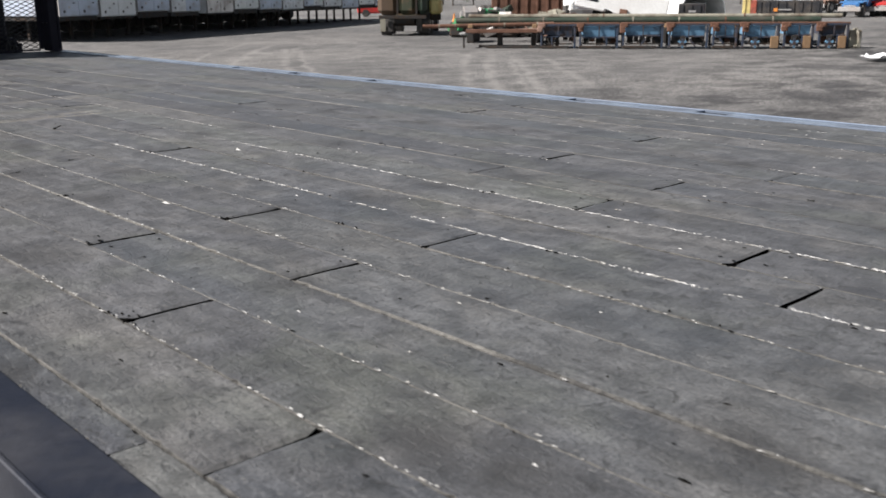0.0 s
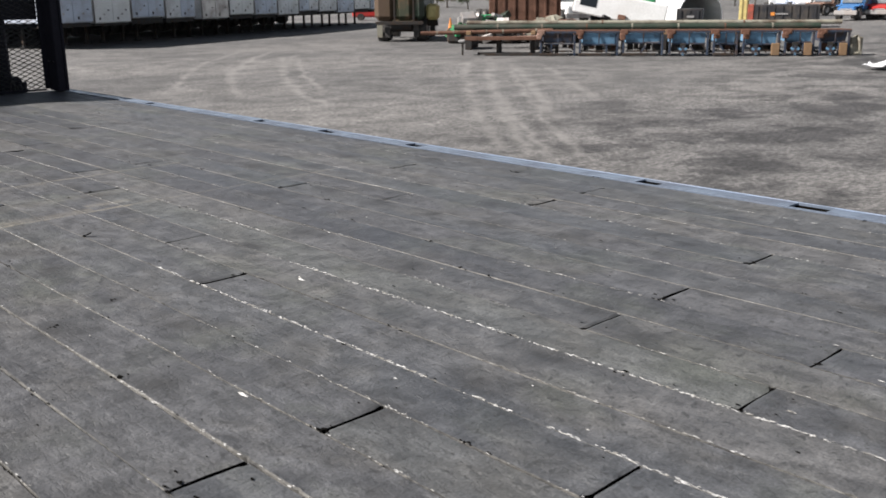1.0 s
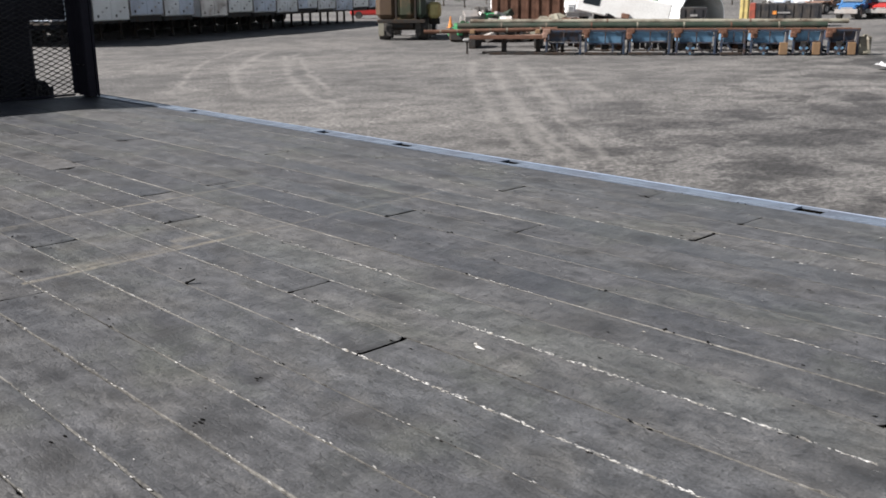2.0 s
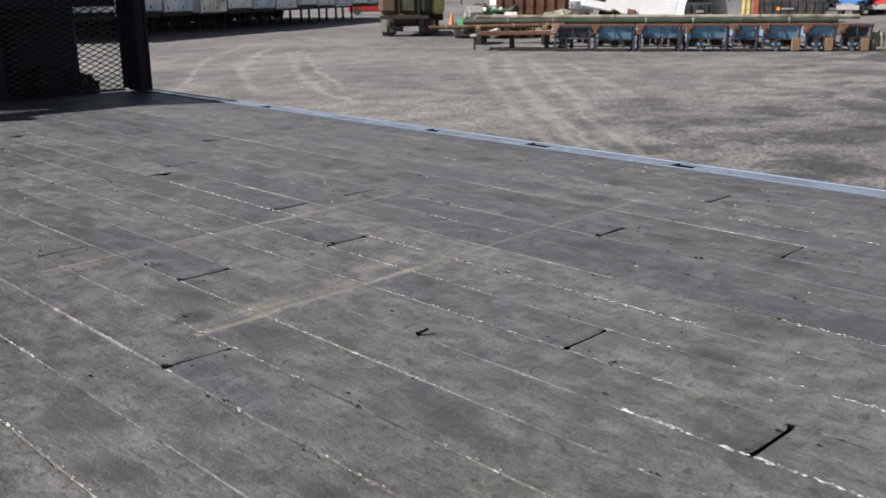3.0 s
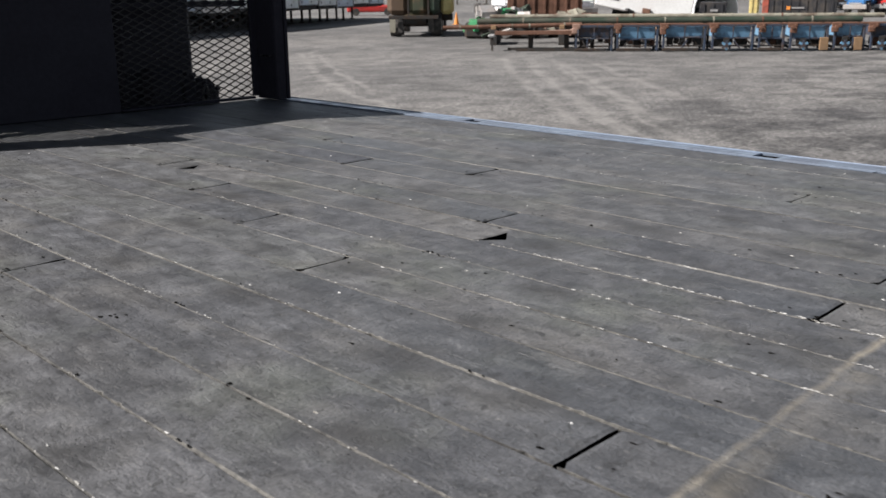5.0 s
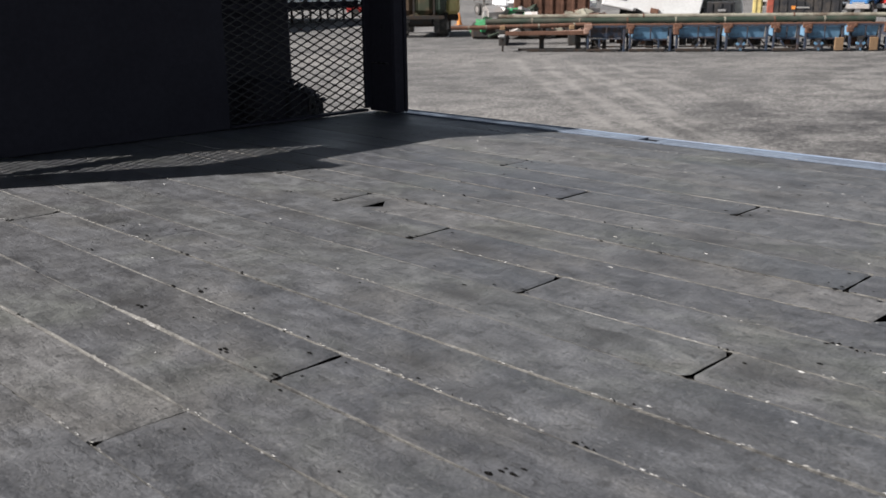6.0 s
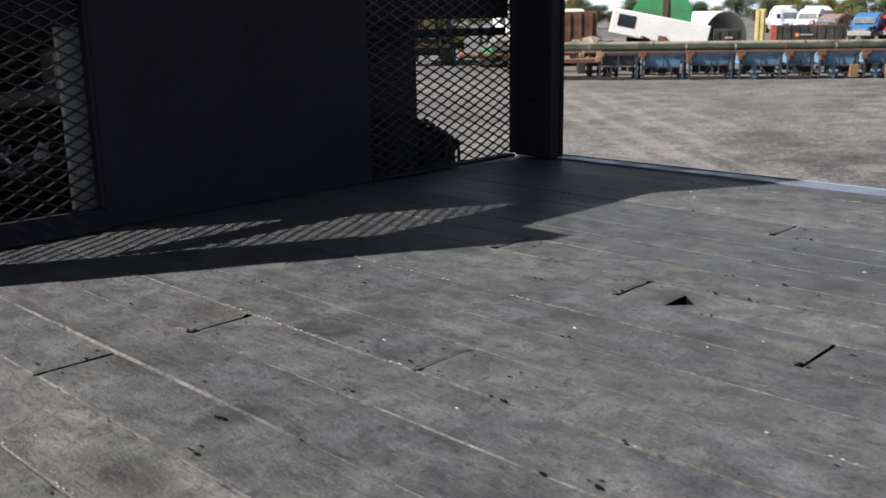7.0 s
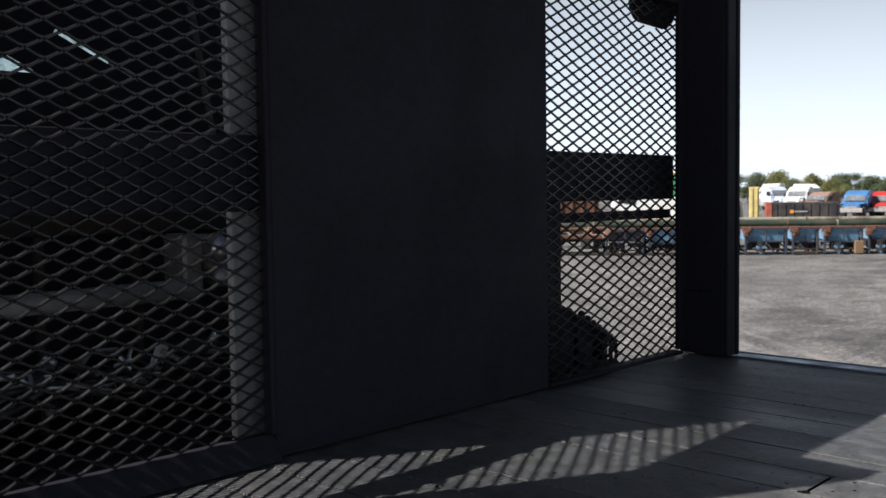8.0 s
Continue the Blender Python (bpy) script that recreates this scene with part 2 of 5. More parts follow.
def yard_ground():
    n = Nodes("dusty_asphalt_yard")
    pos = n.coords((1, 1, 1), "Position")
    streak = n.coords((0.75, 1.0, 1), "Position", radians(43))
    big = n.noise(streak, 0.16, 5, 0.55)
    mid = n.noise(streak, 1.3, 12, 0.74)
    grit = n.noise(pos, 13.0, 9, 0.74)
    fine = n.noise(pos, 60.0, 4, 0.7)
    col = n.ramp(big, [(0.38, (0.095, 0.092, 0.089)), (0.60, (0.148, 0.142, 0.134))])
    col = n.mix(0.5, col, n.ramp(mid, [(0.40, 0.42), (0.5, 0.98), (0.60, 1.5)]), "MULTIPLY")
    col = n.mix(0.9, col, n.ramp(grit, [(0.38, 0.35), (0.5, 1.0), (0.62, 1.8)]), "MULTIPLY")
    col = n.mix(0.75, col, n.ramp(fine, [(0.36, 0.42), (0.5, 1.0), (0.64, 1.7)]), "MULTIPLY")
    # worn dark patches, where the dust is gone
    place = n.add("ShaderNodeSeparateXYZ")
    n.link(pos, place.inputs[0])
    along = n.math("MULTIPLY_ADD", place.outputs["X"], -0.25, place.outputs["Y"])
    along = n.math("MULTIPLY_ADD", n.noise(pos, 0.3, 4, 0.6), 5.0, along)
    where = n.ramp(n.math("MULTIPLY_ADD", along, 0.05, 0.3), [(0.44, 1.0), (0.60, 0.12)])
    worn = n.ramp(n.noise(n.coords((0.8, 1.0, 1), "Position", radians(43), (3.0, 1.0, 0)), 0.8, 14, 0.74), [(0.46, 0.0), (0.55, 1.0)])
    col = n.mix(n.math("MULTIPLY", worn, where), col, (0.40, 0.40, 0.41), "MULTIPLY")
    sep = n.add("ShaderNodeSeparateXYZ")
    n.link(pos, sep.inputs[0])
    wob = n.math("MULTIPLY_ADD", n.noise(pos, 0.7, 4), 0.7, -0.35)
    tracks = None
    for cx, cy, r, x0, x1, half in TRACKS:
        dx, dy = n.math("SUBTRACT", sep.outputs["X"], cx), n.math("SUBTRACT", sep.outputs["Y"], cy)
        rad = n.math("SQRT", n.math("ADD", n.math("MULTIPLY", dx, dx), n.math("MULTIPLY", dy, dy)))
        d = n.math("ABSOLUTE", n.math("ADD", n.math("SUBTRACT", rad, r), wob))
        band = n.math("SUBTRACT", 1.0, n.math("MINIMUM", n.math("DIVIDE", d, half), 1.0))
        ends = n.math("MULTIPLY", n.math("SUBTRACT", sep.outputs["X"], x0), n.math("SUBTRACT", x1, sep.outputs["X"]))
        one = n.math("MULTIPLY", band, n.math("MINIMUM", n.math("MAXIMUM", n.math("MULTIPLY", ends, 0.12), 0.0), 1.0))
        tracks = one if tracks is None else n.math("MAXIMUM", tracks, one)
    col = n.mix(n.math("MULTIPLY", n.math("MULTIPLY", tracks, n.ramp(mid, [(0.40, 0.35), (0.55, 1.0)])), 0.75), col, (0.225, 0.216, 0.203))
    n.bump(n.math("MULTIPLY_ADD", grit, 1.0, mid), 0.6, 0.03)
    return n.done(col, 0.85)


# marks across the deck: y, x from, x to, half width, strength
RUBS = ((-3.077, -0.60, 0.42, 0.009, 1.0), (-3.622, -0.57, -0.05, 0.014, 1.0), (-3.618, -0.05, 0.74, 0.006, 0.7), (-3.596, -0.46, -0.16, 0.040, 0.55), (-3.10, -0.62, -0.10, 0.030, 0.4), (-3.55, -0.16, -0.02, 0.030, 0.5), (-3.40, -0.40, 0.10, 0.06, 0.2))
# dark spots on the deck: x, y, half width, half length, strength
SPOTS = (
    (-0.418, -3.228, 0.021, 0.018, 1.00), (-0.528, -3.565, 0.042, 0.036, 1.00), (-0.735, -4.203, 0.029, 0.039, 0.92), (-0.498, -4.459, 0.031, 0.026, 1.00), (-0.614, -4.597, 0.039, 0.029, 0.80),
    (-0.690, -1.020, 0.058, 0.034, 1.00), (-0.286, -0.868, 0.072, 0.058, 0.57), (-0.416, -0.849, 0.058, 0.052, 0.57), (-0.605, -0.795, 0.065, 0.065, 0.57), (-0.403, -2.333, 0.078, 0.065, 0.57), (-0.008, -0.948, 0.078, 0.078, 0.46),
)
# wheel tracks: centre, radius, x from, x to, half width
TRACKS = (
    (65.25, -16.02, 61.97, 10.3, 21.0, 0.20), (67.3, -16.4, 62.4, 10.3, 21.0, 0.16), (64.6, -15.6, 62.6, 10.3, 21.0, 0.14), (127.61, -53.56, 133.24, 11.5, 20.0, 0.20), (129.0, -54.2, 134.2, 11.5, 20.0, 0.14),
    (137.8, -106.15, 168.97, 9.0, 22.5, 0.20), (138.3, -106.6, 169.0, 9.0, 22.5, 0.14), (142.45, -116.06, 178.6, 9.0, 22.5, 0.20), (143.0, -116.5, 178.6, 9.0, 22.5, 0.14),
    (-148.59, 172.91, 232.56, 12.0, 22.5, 0.22), (-148.2, 173.3, 232.5, 12.0, 22.5, 0.14), (1088.21, -980.88, 1457.89, 15.0, 23.0, 0.20),
)

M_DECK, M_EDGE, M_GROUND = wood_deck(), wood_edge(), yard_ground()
M_DARKRAIL = painted("dark_navy_rail_steel", (0.014, 0.017, 0.028), 0.42, 0.2, (0.05, 0.05, 0.055), 0.35, 6.0, 120.0, 0.1)
# worn grey steel with the sky's reflected blue put into its colour
M_RAIL = painted("worn_sky_tinted_rail_steel", (0.25, 0.30, 0.38), 0.30, 0.55, (0.12, 0.12, 0.14), 0.4, 6.0, 120.0, 0.1)
M_BLACK = matt(painted("black_painted_steel", (0.0205, 0.0195, 0.026), 0.6, 0.0, (0.021, 0.019, 0.022), 0.2, 2.5, 60.0, 0.12), 0.08)
M_MESH = matt(painted("black_mesh_steel", (0.013, 0.0125, 0.013), 0.24, 0.0, (0.012, 0.010, 0.009), 0.5, 9.0, 90.0, 0.1), 0.28)
M_UNDER = painted("rusty_chassis_steel", (0.02, 0.019, 0.018), 0.8, 0.0, (0.06, 0.035, 0.02), 0.6, 4.0, 60.0, 0.3)
# near-black for dirt; also paints the shade inside pockets, gaps and holes
M_HOLE = matt(painted("dirt_and_recess_shade", (0.005, 0.0048, 0.0045), 0.95, 0.0, (0.009, 0.008, 0.007), 0.5, 20.0, 90.0, 0.2), 0.03)
M_WHITE = painted("white_trailer_paint", (0.72, 0.73, 0.74), 0.4, 0.0, (0.33, 0.30, 0.27), 0.5, 0.8, 12.0, 0.05)
M_WHITE2 = painted("bright_white_panel", (0.82, 0.82, 0.80), 0.45, 0.0, (0.5, 0.48, 0.45), 0.3, 0.7, 15.0, 0.05)
M_BLUISH = painted("pale_blue_trailer_paint", (0.52, 0.58, 0.68), 0.42, 0.0, (0.30, 0.28, 0.30), 0.55, 0.9, 14.0, 0.05)
M_BARE = painted("bare_aluminium_door", (0.50, 0.48, 0.46), 0.4, 0.6, (0.25, 0.2, 0.17), 0.5, 1.6, 20.0, 0.1)
M_BLUE = painted("faded_blue_steel_paint", (0.13, 0.265, 0.40), 0.7, 0.0, (0.060, 0.060, 0.070), 0.7, 2.6, 11.0, 0.3)
M_NAVY = painted("dark_blue_steel_paint", (0.022, 0.036, 0.064), 0.6, 0.0, (0.06, 0.036, 0.024), 0.85, 4.0, 22.0, 0.3)
M_RUST = painted("rusted_steel", (0.14, 0.066, 0.040), 0.8, 0.0, (0.07, 0.035, 0.022), 0.7, 2.0, 18.0, 0.4)
M_PINK = painted("faded_red_oxide_paint", (0.27, 0.165, 0.125), 0.75, 0.0, (0.16, 0.10, 0.07), 0.6, 2.2, 18.0, 0.3)
M_TAN = painted("tan_timber_block", (0.24, 0.145, 0.075), 0.8, 0.0, (0.18, 0.12, 0.07), 0.6, 3.0, 22.0, 0.3)
M_GREENPIPE = painted("dark_green_pipe_paint", (0.022, 0.038, 0.024), 0.55, 0.0, (0.07, 0.06, 0.045), 0.7, 1.3, 18.0, 0.2)
M_PALEPIPE = painted("pale_weathered_pipe", (0.27, 0.255, 0.20), 0.6, 0.0, (0.09, 0.06, 0.04), 0.9, 1.3, 18.0, 0.2)
M_GREEN = painted("bright_green_paint", (0.04, 0.30, 0.12), 0.45, 0.0, (0.08, 0.10, 0.05), 0.5, 1.2, 16.0, 0.1)
M_OLIVE = painted("dull_green_brown_paint", (0.042, 0.048, 0.024), 0.6, 0.0, (0.15, 0.085, 0.045), 0.9, 1.1, 14.0, 0.25)
M_BROWN = painted("rust_brown_tarp", (0.085, 0.052, 0.030), 0.7, 0.0, (0.09, 0.06, 0.035), 0.7, 1.3, 14.0, 0.25)
M_ORANGE = painted("orange_paint", (0.70, 0.25, 0.04), 0.5, 0.0, (0.3, 0.12, 0.04), 0.5, 2.0, 18.0, 0.1)
M_YELLOW = painted("faded_yellow_paint", (0.60, 0.50, 0.20), 0.5, 0.0, (0.3, 0.2, 0.08), 0.5, 2.0, 18.0, 0.1)
M_RED = painted("red_vehicle_paint", (0.52, 0.035, 0.03), 0.35, 0.0, (0.2, 0.04, 0.03), 0.4, 1.5, 18.0, 0.05)
M_DUSTGLASS = painted("dusty_windscreen", (0.13, 0.145, 0.16), 0.15, 0.0, (0.25, 0.25, 0.25), 0.4, 3.0, 20.0, 0.02)
M_REDEND = painted("weathered_red_paint", (0.36, 0.075, 0.045), 0.6, 0.0, (0.14, 0.06, 0.04), 0.7, 2.5, 18.0, 0.1)
M_CABBLUE = painted("bright_blue_cab_paint", (0.06, 0.19, 0.42), 0.35, 0.0, (0.04, 0.08, 0.2), 0.4, 1.5, 18.0, 0.05)
M_DARK = painted("black_container_paint", (0.018, 0.018, 0.021), 0.5, 0.0, (0.10, 0.08, 0.06), 0.5, 1.5, 16.0, 0.1)
M_TYRE = painted("dusty_tyre_rubber", (0.035, 0.034, 0.033), 0.85, 0.0, (0.14, 0.125, 0.11), 0.6, 4.0, 30.0, 0.3)
M_RIM = painted("dirty_wheel_steel", (0.35, 0.33, 0.31), 0.5, 0.5, (0.14, 0.11, 0.09), 0.6, 5.0, 30.0, 0.1)
M_CHROME = painted("worn_chrome", (0.72, 0.73, 0.75), 0.28, 0.85, (0.2, 0.18, 0.16), 0.4, 9.0, 60.0, 0.05)
M_GALV = painted("dull_grey_upright", (0.30, 0.30, 0.295), 0.6, 0.0, (0.14, 0.13, 0.12), 0.6, 7.0, 120.0, 0.25)
M_HOSE = painted("black_rubber_hose", (0.03, 0.03, 0.032), 0.5, 0.0, (0.08, 0.07, 0.06), 0.5, 12.0, 80.0, 0.1)
M_CHIP = painted("pale_wood_splinters", (0.50, 0.495, 0.48), 0.7, 0.0, (0.20, 0.185, 0.155), 0.9, 25.0, 200.0, 0.2)
M_LITTER = painted("white_plastic_sheet", (0.78, 0.79, 0.80), 0.5, 0.0, (0.5, 0.5, 0.5), 0.3, 2.0, 20.0, 0.3)
M_LEAF = painted("autumn_green_leaves", (0.135, 0.150, 0.045), 0.7, 0.0, (0.17, 0.14, 0.05), 0.8, 0.15, 4.0, 0.1)
M_LEAF2 = painted("dark_green_leaves", (0.065, 0.095, 0.045), 0.7, 0.0, (0.10, 0.11, 0.05), 0.8, 0.15, 4.0, 0.1)
M_BARK = painted("tree_bark", (0.10, 0.085, 0.07), 0.9, 0.0, (0.05, 0.045, 0.04), 0.6, 2.0, 12.0, 0.4)


def glass_mat():
    n = Nodes("tinted_window_glass")
    n.b.inputs["Transmission Weight"].default_value = 0.0
    return n.done((0.02, 0.025, 0.03), 0.06)


def cab_glass():
    n = Nodes("tree_tinted_dimming_glass")
    n.b.inputs["Transmission Weight"].default_value = 1.0
    n.b.inputs["IOR"].default_value = 1.05
    co = n.coords()
    # mottled green stands in for trees seen through, and dims the sky
    return n.done(n.ramp(n.noise(co, 26.0, 5), [(0.40, (0.16, 0.22, 0.20)), (0.60, (0.55, 0.66, 0.64))]), 0.03)


M_GLASS, M_CABGLASS = glass_mat(), cab_glass()


# ---- building helpers ----
def box(bm, x0, x1, y0, y1, z0, z1, bevel=0.0, m=None, mat=0):
    r = bmesh.ops.create_cube(bm, size=1.0)
    vs = r["verts"]
    for v in vs:
        v.co = Vector(((x0 + x1) / 2 + v.co.x * (x1 - x0), (y0 + y1) / 2 + v.co.y * (y1 - y0), (z0 + z1) / 2 + v.co.z * (z1 - z0)))
    fs = {f for v in vs for f in v.link_faces}
    if bevel:
        r = bmesh.ops.bevel(bm, geom=list({e for v in vs for e in v.link_edges}), offset=bevel, segments=1, affect="EDGES")
        fs = set(r["faces"]) | {f for f in fs if f.is_valid}
        vs = list({v for f in fs for v in f.verts})
    for f in fs:
        f.material_index = mat
    if m is not None:
        bmesh.ops.transform(bm, matrix=m, verts=vs)
    return vs


def tube(bm, a, b, r, seg=12, r2=None, caps=True):
    a, b = Vector(a), Vector(b)
    d = b - a
    made = bmesh.ops.create_cone(bm, cap_ends=caps, segments=seg, radius1=r, radius2=r if r2 is None else r2, depth=d.length)
    m = Matrix.Translation((a + b) / 2) @ d.to_track_quat("Z", "Y").to_matrix().to_4x4()
    bmesh.ops.transform(bm, matrix=m, verts=made["verts"])
    return made["verts"]


def pipe(bm, pts, r, seg=8):
    """One round tube swept along points."""
    pts = [Vector(p) for p in pts]
    rings = []
    side = Vector((0.31, 0.17, 0.93))
    for k, p in enumerate(pts):
        d = (pts[min(k + 1, len(pts) - 1)] - pts[max(k - 1, 0)]).normalized()
        u = d.cross(side)
        u = (u if u.length > 0.05 else d.cross(Vector((1, 0, 0)))).normalized()
        v = d.cross(u)
        rings.append([bm.verts.new(p + (u * math.cos(q * math.tau / seg) + v * math.sin(q * math.tau / seg)) * r) for q in range(seg)])
    for a, b in zip(rings, rings[1:]):
        for q in range(seg):
            bm.faces.new((a[q], a[(q + 1) % seg], b[(q + 1) % seg], b[q]))
    bm.faces.new(rings[0][::-1])
    bm.faces.new(rings[-1])


def mesh_of(name, bm, *mats, smooth=False):
    me = bpy.data.meshes.new(name)
    if smooth:
        for f in bm.faces:
            f.smooth = True
    bm.to_mesh(me)
    bm.free()
    for m in mats:
        me.materials.append(m)
    return me


def part(name, bm, material, parent, label="", smooth=False, m=None):
    mats = material if isinstance(material, tuple) else (material,)
    ob = new(name, mesh_of(name, bm, *mats, smooth=smooth))
    ob.parent = parent
    if m is not None:
        ob.matrix_basis = m
    if label:
        ob["label"] = label
    return ob


def thing(name, label, category, m=None, group="", kind=""):
    ob = new(name)
    ob.empty_display_size = 0.2
    if m is not None:
        ob.matrix_basis = m
    return tagged(ob, label, category, group, kind)


def heading(x, y, z, ahead_x, ahead_y):
    """A pose whose local x runs along the given ground direction."""
    return pose(x, y, z, 0, 0, math.degrees(math.atan2(ahead_y, ahead_x)))


def box_part(name, x0, x1, y0, y1, z0, z1, material, parent, label="", bevel=0.0, m=None):
    bm = bmesh.new()
    box(bm, x0, x1, y0, y1, z0, z1, bevel)
    return part(name, bm, material, parent, label, m=m)


def wheel(parent, x, y, r, width, name="wheel", seg=20):
    """A wheel whose axle lies along local y, standing at the parent's z = 0."""
    bm = bmesh.new()
    tube(bm, (0, -width / 2, 0), (0, width / 2, 0), r, seg)
    bmesh.ops.bevel(bm, geom=[e for e in bm.edges if abs(e.verts[0].co.y - e.verts[1].co.y) < 1e-5], offset=r * 0.08, segments=2, affect="EDGES")
    w = part(name, bm, M_TYRE, parent, m=pose(x, y, r))
    bm = bmesh.new()
    tube(bm, (0, -width / 2 - 0.012, 0), (0, width / 2 + 0.012, 0), r * 0.55, 16)
    tube(bm, (0, -width / 2 - 0.05, 0), (0, width / 2 + 0.05, 0), r * 0.2, 10)
    part("rim", bm, M_RIM, w)
    return w


# ---- ground ----
def build_ground():
    bm = bmesh.new()
    n, near = 60, 90.0
    def row(i):
        u = i / n * 2 - 1
        return math.copysign(near * abs(u) + 2400 * abs(u) ** 9, u)
    grid = [[bm.verts.new((row(i), row(j), 0)) for j in range(n + 1)] for i in range(n + 1)]
    for i in range(n + 1):
        for j in range(n + 1):
            v = grid[i][j]
            if math.hypot(v.co.x, v.co.y) < 90:
                v.co.z = 0.05 * (noise.noise(Vector((v.co.x * 0.12, v.co.y * 0.12, 3.3))) - 0.35)
    for i in range(n):
        for j in range(n):
            bm.faces.new((grid[i][j], grid[i + 1][j], grid[i + 1][j + 1], grid[i][j + 1]))
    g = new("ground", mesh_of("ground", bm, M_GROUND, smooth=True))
    g.location.z = GROUND
    tagged(g, "dusty grey asphalt and gravel truck yard with tyre tracks", "ground", kind="structure")


build_ground()

# ---- flatbed trailer ----
DECK_L, DECK_R, REAR, FRONT, MID = -1.078, 1.243, -10.6, 0.125, 0.083
trailer = thing("flatbed_trailer", "flatbed trailer with weathered grey wooden deck and steel side rails", "trailer", pose(0, 0, 0))


def side_rail(side, slots, paint):
    """A steel edge rail with stake pockets cut through its top flange."""
    rail = new("side_rail")
    rail.parent = trailer
    rail.matrix_basis = pose(MID, 0, 0) @ Matrix.Diagonal((side, 1, 1, 1))
    rail["label"] = "steel edge rail with rectangular stake pockets"
    bm = bmesh.new()
    xs = (1.162, 1.1645, 1.2255, 1.231)
    top = 0.004
    cuts = sorted(slots)
    def flat(xa, xb, ya, yb):
        box(bm, xa, xb, ya, yb, top - 0.006, top)
    flat(xs[0], xs[1], REAR, FRONT)
    y = REAR
    for c, half in cuts:
        flat(xs[1], xs[2], y, c - half)
        y = c + half
    flat(xs[1], xs[2], y, FRONT)
    box(bm, xs[2], xs[3], REAR, FRONT, -0.16, top + 0.0025, 0.0012)
    box(bm, 1.162, 1.1655, REAR, FRONT, -0.16, -0.003)
    part("flange", bm, paint, rail)
    for c, half in cuts:
        b2 = bmesh.new()
        ya, yb, zt = c - half, c + half, top - 0.0065
        box(b2, 1.1655, 1.1665, ya, yb, -0.155, zt)
        box(b2, 1.2205, 1.225, ya, yb, -0.155, zt)
        box(b2, 1.1655, 1.225, ya - 0.005, ya - 0.0005, -0.155, zt)
        box(b2, 1.1655, 1.225, yb + 0.0005, yb + 0.005, -0.155, zt)
        box(b2, 1.1655, 1.225, ya, yb, -0.16, -0.155)
        # walls coloured near-black, so the shade of the pocket is in the paint
        part("stake_pocket", b2, M_HOLE, rail, "dark open stake pocket")


SLOTS = [(-1.152, 0.034), (-2.292, 0.036), (-2.832, 0.052), (-3.42, 0.040), (-4.553, 0.042), (-5.091, 0.055), (-6.24, 0.045), (-7.38, 0.045), (-8.5, 0.045), (-9.65, 0.045)]
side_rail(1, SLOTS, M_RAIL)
# the near rail takes the darker navy
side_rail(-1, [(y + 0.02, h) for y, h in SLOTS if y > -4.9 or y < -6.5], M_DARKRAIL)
# near-black sheet that puts shade into the gaps between planks
box_part("subfloor", DECK_L - 0.002, DECK_R + 0.002, REAR, FRONT, -0.060, -0.042, M_HOLE, trailer, "near-black sheet under the deck that darkens the gaps")
for sx in (-0.5, 0.5):
    bm = bmesh.new()
    box(bm, sx - 0.08, sx + 0.08, REAR, FRONT, -0.17, -0.155)
    box(bm, sx - 0.012, sx + 0.012, REAR, FRONT, -0.47, -0.17)
    box(bm, sx - 0.08, sx + 0.08, REAR, FRONT, -0.485, -0.47)
    part("main_beam", bm, M_UNDER, trailer)
for k in range(18):
    y = REAR + 0.3 + k * 0.6
    box_part("crossmember", DECK_L, DECK_R, y - 0.035, y + 0.035, -0.15, -0.062, M_UNDER, trailer)
for y in (-8.9, -7.6):
    bm = bmesh.new()
    tube(bm, (-1.1, y, GROUND + 0.5), (1.1, y, GROUND + 0.5), 0.06, 12)
    box(bm, -0.55, -0.45, y - 0.3, y + 0.3, GROUND + 0.55, -0.487)
    box(bm, 0.45, 0.55, y - 0.3, y + 0.3, GROUND + 0.55, -0.487)
    part("axle", bm, M_UNDER, trailer)
    for sx in (-1.08, -0.78, 0.78, 1.08):
        bm = bmesh.new()
        tube(bm, (-0.13, 0, 0), (0.13, 0, 0), 0.5, 24)
        w = part("wheel", bm, M_TYRE, trailer, m=pose(sx, y, GROUND + 0.5))
        bm = bmesh.new()
        tube(bm, (-0.14, 0, 0), (0.14, 0, 0), 0.27, 16)
        part("rim", bm, M_RIM, w)
for sx in (-0.55, 0.55):
    bm = bmesh.new()
    box(bm, sx - 0.06, sx + 0.06, -2.9, -2.78, GROUND + 0.03, -0.487, 0.006)
    box(bm, sx - 0.14, sx + 0.14, -2.98, -2.70, GROUND, GROUND + 0.03, 0.004)
    part("landing_leg", bm, M_UNDER, trailer)

# ---- headboard ----
HB = pose(0, 0.10, 0.006)
HB_TOP, MESH_TOP = 1.165, 1.014
headboard = new("headboard")
headboard.parent = trailer
headboard.matrix_basis = HB
headboard["label"] = "black steel headboard with solid centre panel and mesh windows"
HL, PL, PR, HR = -0.863, -0.287, 0.529, 1.168
box_part("centre_panel", PL, PR, -0.012, 0.012, 0.0, HB_TOP, M_BLACK, headboard, "solid black sheet steel", 0.002)


